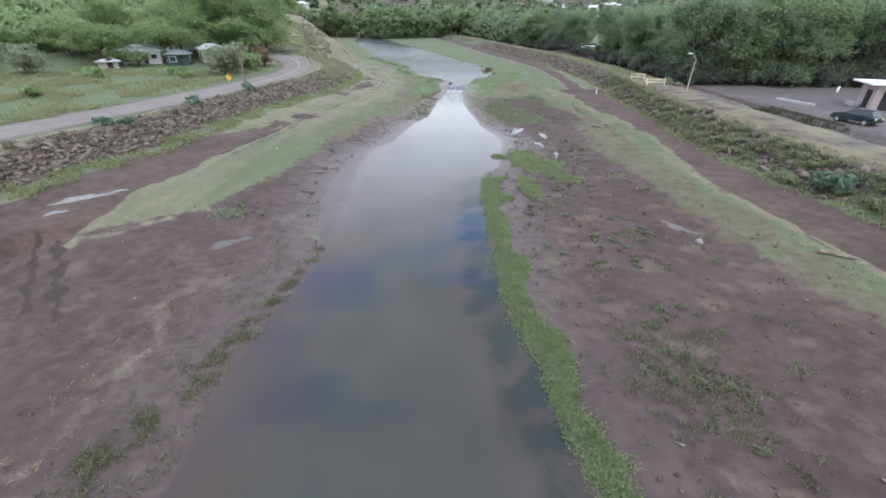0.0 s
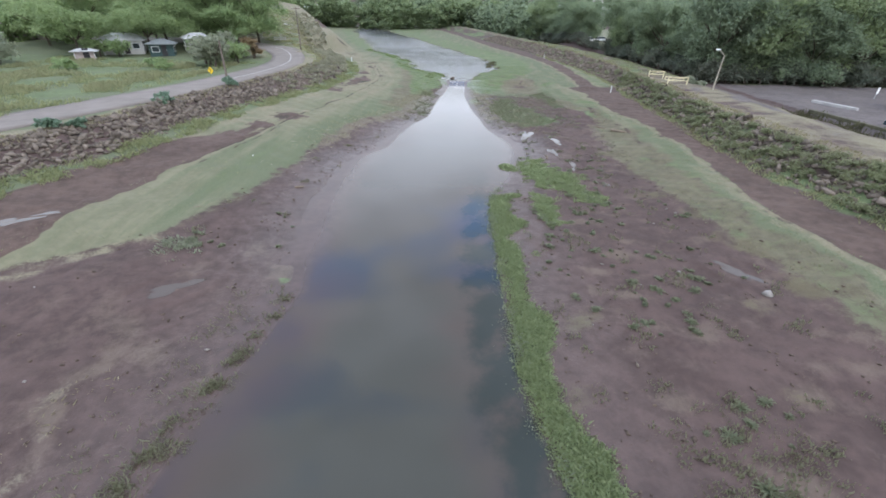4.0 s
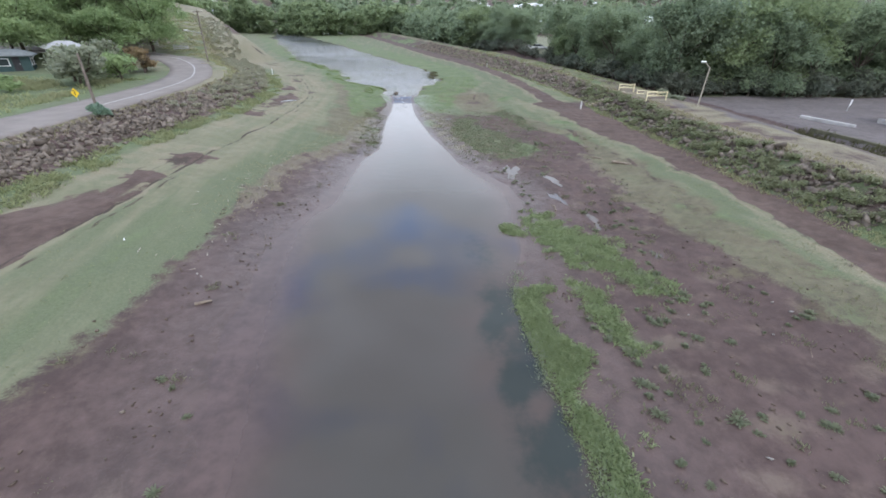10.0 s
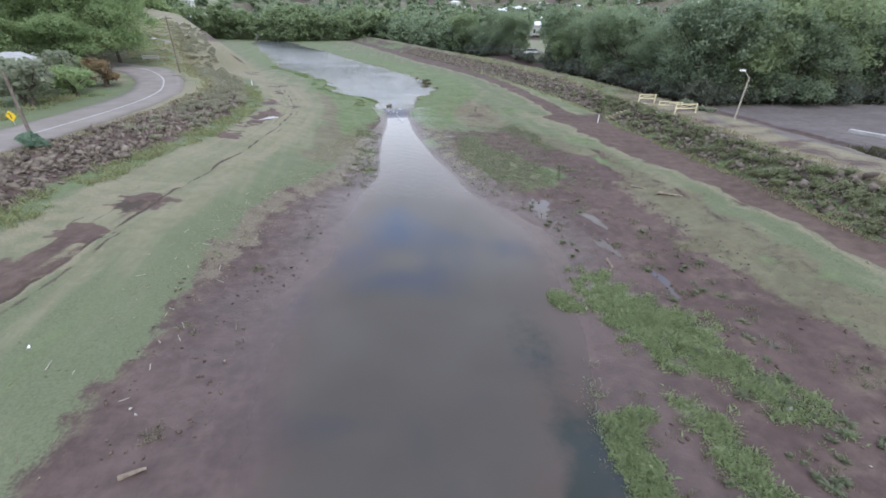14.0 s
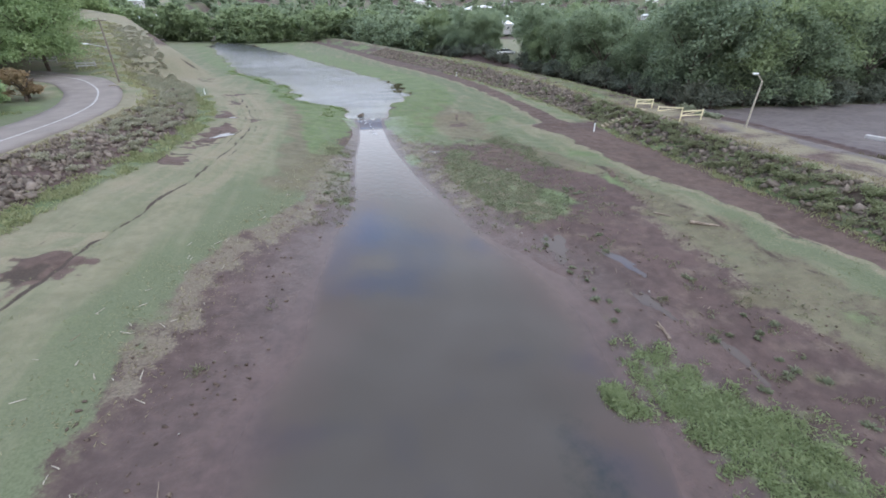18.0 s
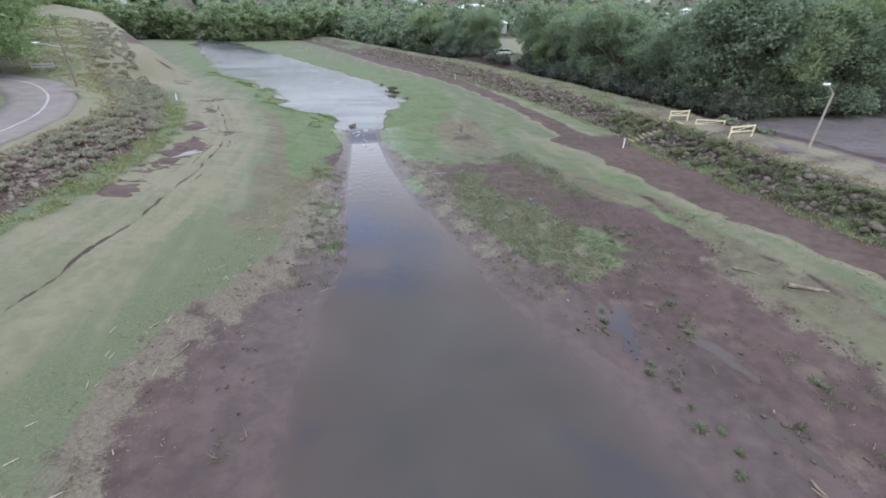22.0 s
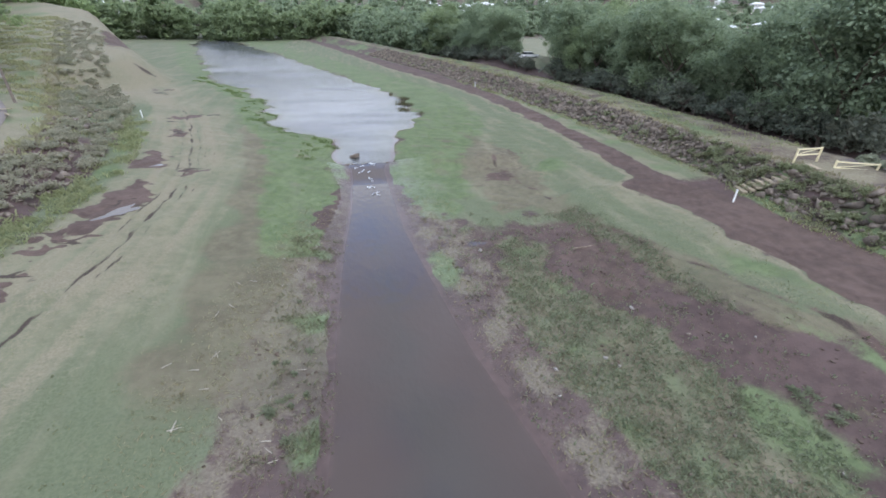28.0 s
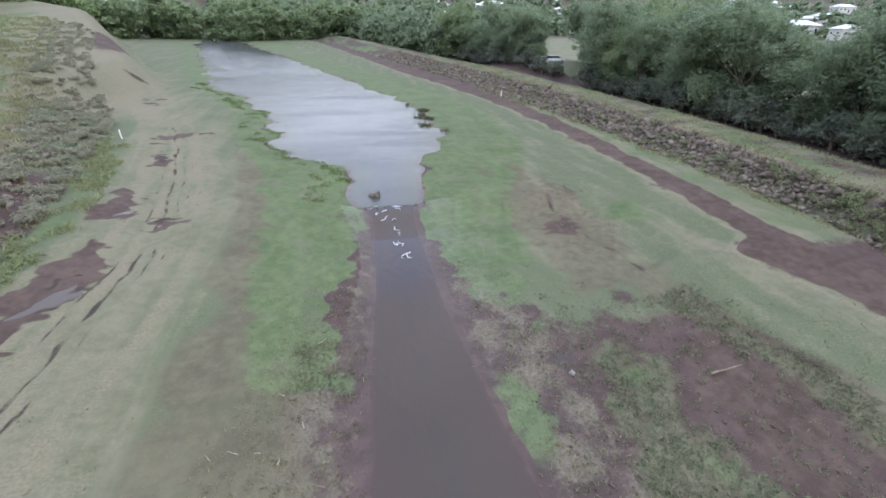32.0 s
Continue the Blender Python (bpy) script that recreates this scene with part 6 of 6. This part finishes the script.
def utility_pole(x, y, tall, label, arms):
    root = thing("utility_pole", pose(x, y, lay(x, y)), label, "utility pole", "utility poles")
    part("pole", rodded((0, 0, -0.5), (0, 0, tall), 0.15, 0.10, 10), POLE_WOOD, root)
    for k in range(arms):
        arm = part("crossarm", boxed((1.9, 0.10, 0.12), (0, 0.14, tall - 0.35 - 0.6 * k), None, 0.01), POLE_WOOD, root)
        for px in (-0.8, 0.0, 0.8):
            part("insulator", rodded((px, 0.14, tall - 0.29 - 0.6 * k), (px, 0.14, tall - 0.14 - 0.6 * k), 0.04, 0.03, 6), WHITE, arm)
    return root


levee_pole = utility_pole(-34.6, 116.2, 9.0, "weathered wooden utility pole with a lamp arm on the levee slope", 1)
lamp_arm = part("lamp_arm", rodded((0, 0, 5.0), (-2.6, 0.2, 5.5), 0.06, 0.05), GREY_METAL, levee_pole)
part("lamp_head", boxed((0.7, 0.26, 0.15), (-2.9, 0.2, 5.52), None, 0.04), WHITE, lamp_arm)
utility_pole(-28.4, 67.0, 5.4, "dark wooden pole beside the road", 0)

sign = thing("road_sign", pose(-34.9, 75.0, lay(-34.9, 75.0) - 1.0, 0, 0, -14), "yellow diamond road warning sign with a black bend mark", "road sign")
part("post", boxed((0.06, 0.05, 2.5), (0, 0.05, 1.0), None, 0.008), GREY_METAL, sign)
plate = part("plate", boxed((0.76, 0.025, 0.76), (0, 0, 1.85), Matrix.Rotation(radians(45), 4, "Y"), 0.008), SIGN_YELLOW, sign)
part("bend_mark", boxed((0.10, 0.012, 0.42), (0, -0.021, 1.82)), BLACK, plate)
part("bend_mark_tip", boxed((0.26, 0.012, 0.10), (-0.10, -0.021, 2.06)), BLACK, plate)


def white_gate(x0, y0, x1, y1):
    w = math.hypot(x1 - x0, y1 - y0)
    root = thing("barrier", Matrix.Translation((x0, y0, lay(x0, y0))) @ Matrix.Rotation(math.atan2(y1 - y0, x1 - x0), 4, "Z"), "white painted board barrier at the road's end", "barrier", "road barriers")
    for px in (0.1, w / 2, w - 0.1):
        part("post", boxed((0.16, 0.16, 1.6), (px, 0.1, 0.5), None, 0.02), BARRIER_PAINT, root)
    for pz in (0.55, 0.98):
        part("board", boxed((w, 0.05, 0.26), (w / 2, 0, pz), None, 0.01), BARRIER_PAINT, root)


white_gate(-55.5, 134.5, -51.5, 135.5)
white_gate(-46.0, 129.5, -43.2, 130.5)

# timber steps up the rock bank to the gates
steps = thing("timber_steps", Matrix.Identity(4), "flight of pale timber-edged steps up the rock bank", "steps")
a, b = Vector((29.4, 79.9, lay(29.4, 79.9))), Vector((33.4, 78.4, lay(33.4, 78.4)))
turn = Matrix.Rotation(math.atan2(b.y - a.y, b.x - a.x), 4, "Z")
for k in range(11):
    at = a.lerp(b, k / 10)
    part("tread", boxed((0.40, 1.35, 0.18), (at.x, at.y, at.z + 0.12), turn, 0.02), STEP_WOOD, steps)

# loose planks on the far levee slope
planks = [(-31.8, 95.5, 125, 3.0), (-33.2, 97.5, 165, 2.4)]
for x, y, turn_deg, length in planks:
    p = thing("plank", pose(x, y + 14, lay(x, y + 14) + 0.25, 0, 4, turn_deg), "pale loose timber plank lying on the dry grass", "plank", "loose planks")
    part("board", boxed((length, 0.22, 0.07), (0, 0, 0), None, 0.008), STEP_WOOD, p)

# weir sill and white water
sill = thing("weir", Matrix.Identity(4), "low stone sill across the stream with white water", "weir")
g = np.random.RandomState(91)
for k in range(26):
    v, f = SHAPES[k % 7]
    ob = new("sill_stone", fast_mesh("sill_stone", v, f, ROCK))
    ob.parent = sill
    ob.matrix_basis = Matrix.LocRotScale((-1.2 + k * 0.34, 96.5 + g.uniform(-0.2, 0.2), 0.50 + 0.03 * g.uniform(-1, 1)), Euler(g.uniform(0, 6, 3)), Vector((0.5, 0.45, 0.34)))
for k in range(16):
    u = g.uniform(0, 1) ** 1.8
    y0 = 96.5 - 8.6 * u
    x0 = 2.5 + 0.10 * (96 - y0) + g.uniform(-0.8, 0.8) * (1.3 if y0 > 95.4 else 0.55)
    a, long, w = g.uniform(-0.9, 0.9) + (1.4 if y0 > 95.6 else 0.2), g.uniform(0.3, 0.9), g.uniform(0.02, 0.045)
    bm, prev = bmesh.new(), None
    for i in range(8):
        q = i / 7 - 0.5
        px, py = x0 + long * q * math.sin(a) + 0.10 * math.sin(7 * q + k), y0 + long * q * math.cos(a) + 0.06 * math.cos(9 * q + k)
        pz, half = 0.055 + float(channel_lift(np.array(py))), w * (1.2 - 3.6 * q * q)
        row = [bm.verts.new((px - half * math.cos(a), py + half * math.sin(a), pz)), bm.verts.new((px, py, pz + 0.03)), bm.verts.new((px + half * math.cos(a), py - half * math.sin(a), pz))]
        if prev:
            for j in (0, 1):
                bm.faces.new((prev[j], prev[j + 1], row[j + 1], row[j]))
        prev = row
    part("foam", bm, FOAM, sill, "white foam of the running water")


# ---- houses ----
def house(x, y, turn, w, d, h, wall, roof, label, windows=3, porch=False, z=None, group=""):
    root = thing("house", pose(x, y, lay(x, y) if z is None else z, 0, 0, turn), label, "house", group)
    part("wall", boxed((w, d, h + 1.0), (0, 0, h / 2 - 0.5)), wall, root)
    bm = bmesh.new()
    rise, o = min(d, w) * 0.20, 0.6
    pts = [(-w / 2 - o, -d / 2 - o, h), (w / 2 + o, -d / 2 - o, h), (w / 2 + o, d / 2 + o, h), (-w / 2 - o, d / 2 + o, h), (-w / 2 + d * 0.3, 0, h + rise), (w / 2 - d * 0.3, 0, h + rise)]
    low = [bm.verts.new((px, py, pz - 0.16)) for px, py, pz in pts[:4]]
    v = [bm.verts.new(q) for q in pts]
    for f in ((0, 1, 5, 4), (1, 2, 5), (2, 3, 4, 5), (3, 0, 4)):
        bm.faces.new([v[i] for i in f])
    for i in range(4):
        bm.faces.new((low[i], low[(i + 1) % 4], v[(i + 1) % 4], v[i]))
    bm.faces.new(low[::-1])
    part("roof", bm, roof, root)
    door = part("door", boxed((0.95, 0.06, 2.05), (w * 0.1, -d / 2 - 0.03, 1.02)), DARK, root)
    part("handle", boxed((0.05, 0.06, 0.14), (w * 0.1 + 0.36, -d / 2 - 0.09, 1.0)), GREY_METAL, door)
    for k in range(windows):
        px = -w / 2 + w * (k + 0.5) / windows
        if abs(px - w * 0.1) < 1.0:
            continue
        win = part("window", boxed((1.4, 0.08, 1.15), (px, -d / 2 - 0.04, h * 0.55)), WHITE, root)
        part("pane", boxed((1.2, 0.04, 0.95), (px, -d / 2 - 0.09, h * 0.55)), GLASS_DARK, win)
    for k in range(2):
        for side in (-1, 1):
            win = part("window", boxed((0.08, 1.3, 1.1), (side * (w / 2 + 0.04), -d / 4 + k * d / 2, h * 0.55)), WHITE, root)
            part("pane", boxed((0.04, 1.1, 0.9), (side * (w / 2 + 0.09), -d / 4 + k * d / 2, h * 0.55)), GLASS_DARK, win)
    if porch:
        part("porch_roof", boxed((w * 0.45, 2.4, 0.14), (-w * 0.2, -d / 2 - 1.2, h - 0.3)), roof, root)
        for px in (-w * 0.4, 0.0):
            part("porch_post", boxed((0.14, 0.14, h), (px, -d / 2 - 2.3, h / 2 - 0.3)), WHITE, root)
    return root


house(-70.0, 106, 28, 7.5, 6, 2.7, WALL_PALE, ROOF_DULL, "pale bungalow with a pale roof among the garden trees", 3, True)
house(-55.8, 110, 40, 5, 5, 2.8, WALL_PALE, ROOF_GREY, "small pale house with a grey roof beside the cottage", 2)
house(-60.2, 103.8, 26, 4.4, 4, 2.3, WALL_GREEN, ROOF_DARK, "dark green cottage beside the bungalow", 2)
house(-114, 122, 35, 22, 8, 2.8, WALL_PINK, WALL_PINK, "low dusty building at the edge of the field", 4)
house(-68.2, 92.5, 30, 3, 2, 1.6, WALL_PINK, ROOF_GREY, "small grey garden shed in the field", 1)
g = np.random.RandomState(92)
town = house(0, 0, 0, 13, 9, 4.0, WALL_PALE, ROOF_PALE, "white-roofed house of the hillside town", 4, group="hillside town")
first = True
for k in range(120):
    a = g.choice([g.uniform(-0.62, -0.22), g.uniform(0.18, 0.95)], p=[0.4, 0.6])
    d = g.uniform(430, 1150)
    x, y = math.sin(a) * d, math.cos(a) * d
    m = pose(x, y, lay(x, y) + 2.5, 0, 0, g.uniform(-60, 60)) @ Matrix.Scale(g.uniform(0.9, 1.7), 4)
    if first:
        town.matrix_world, first = m, False
    else:
        copy_thing(town, Matrix.Identity(4)).matrix_basis = m

# ---- the gravel lot beside the levee ----
shed = thing("lot_building", pose(60.0, 58.3, lay(57, 58), 0, 0, -24), "low dusty-pink lot building with a flat white roof", "building")
part("wall", boxed((8.0, 5.0, 3.1), (0, 0, 1.35), None, 0.03), WALL_PINK, shed)
part("roof", boxed((9.6, 6.6, 0.22), (-0.2, 0, 3.05), None, 0.03), WHITE, shed)
part("opening", boxed((1.3, 0.06, 2.3), (-2.6, -2.53, 1.15)), DARK, shed)
part("side_opening", boxed((0.06, 1.6, 2.2), (-4.03, -0.6, 1.15)), DARK, shed)
part("bench", boxed((0.7, 2.6, 0.5), (-4.9, 0.6, 0.25), None, 0.02), CONCRETE, shed)
slab = thing("concrete_barrier", pose(49.3, 62.2, lay(49.3, 62.2), 0, 0, -78), "long pale concrete wheel-stop in the gravel lot", "barrier")
part("beam", boxed((5.6, 0.45, 0.4), (0, 0, 0.18), None, 0.05), CONCRETE, slab)
curb = thing("lot_wall", pose(44.2, 53.2, lay(44.2, 53.2), 0, 0, -89), "low dark retaining wall overgrown with olive grass", "wall")
part("wall", boxed((11.5, 0.3, 2.2), (0, 0, -0.9), None, 0.03), WALL_MOSSY, curb)
xs, ys2 = scatter(900, 41.0, 43.9, 46.5, 60, lambda x, y: 0.5 + 0.4 * waves(x, y, 3, 250), 21)
blades("hedge_grass", xs, ys2, 7, 0.3, 0.07, LEAF_OLIVE, 121, "olive rank grass against the lot wall", lean=0.4, spread=0.3)
box_sign = thing("notice_board", pose(61, 70, lay(61, 70), 0, 0, 30), "small white notice board in the gravel lot", "notice board")
part("post", boxed((0.08, 0.08, 1.5), (0, 0.06, 0.4), None, 0.01), GREY_METAL, box_sign)
part("board", boxed((0.8, 0.04, 0.8), (0, 0, 1.1), None, 0.01), WHITE, box_sign)


def car(x, y, turn, paint, label, long=4.4):
    root = thing("car", pose(x, y, lay(x, y) + 0.02, 0, 0, turn), label, "car", "parked cars")
    bm = bmesh.new()
    prof = [(-0.5, 0.35), (-0.5, 0.78), (-0.46, 0.92), (-0.2, 0.98), (0.2, 0.98), (0.47, 0.86), (0.5, 0.6), (0.49, 0.35)]
    rows = [[bm.verts.new((px * long, sy * 0.86 * (0.94 if i in (2, 5) else 1), pz)) for i, (px, pz) in enumerate(prof)] for sy in (-1, 1)]
    for i in range(len(prof)):
        j = (i + 1) % len(prof)
        bm.faces.new((rows[0][i], rows[0][j], rows[1][j], rows[1][i]))
    bm.faces.new(rows[0][::-1])
    bm.faces.new(rows[1])
    body = part("body", bm, paint, root)
    bm = bmesh.new()
    cab = [(-0.44, 0.965), (-0.36, 1.46), (0.06, 1.5), (0.24, 0.975)]
    rows = [[bm.verts.new((px * long, sy * (0.78 if pz < 1.2 else 0.62), pz)) for px, pz in cab] for sy in (-1, 1)]
    for i in range(4):
        j = (i + 1) % 4
        bm.faces.new((rows[0][i], rows[0][j], rows[1][j], rows[1][i]))
    bm.faces.new(rows[0][::-1])
    bm.faces.new(rows[1])
    part("cabin_glass", bm, GLASS_DARK, root)
    part("roof_panel", boxed((long * 0.40, 1.22, 0.05), (-0.15 * long, 0, 1.505), None, 0.02), paint, root)
    for wx in (-0.32, 0.31):
        for wy in (-0.80, 0.80):
            wheel = part("wheel", rodded((wx * long, wy - 0.11, 0.32), (wx * long, wy + 0.11, 0.32), 0.32, None, 16), TYRE, root)
            part("rim", rodded((wx * long, wy - 0.125, 0.32), (wx * long, wy + 0.125, 0.32), 0.19, None, 12), GREY_METAL, wheel)
    for wy in (-0.6, 0.6):
        part("headlight", boxed((0.06, 0.32, 0.14), (0.497 * long, wy, 0.7), None, 0.02), WHITE, body)
        part("tail_light", boxed((0.06, 0.24, 0.16), (-0.503 * long, wy, 0.72), None, 0.02), SIGN_YELLOW, body)


car(46.2, 48.8, 112, CAR_PAINT, "dark teal car parked in the gravel lot", 4.0)
car(47.6, 166.5, 20, CAR_WHITE, "white car parked in a gap of the wood")
car(52.5, 169.5, 8, CAR_WHITE, "white car parked in a gap of the wood", 5.0)
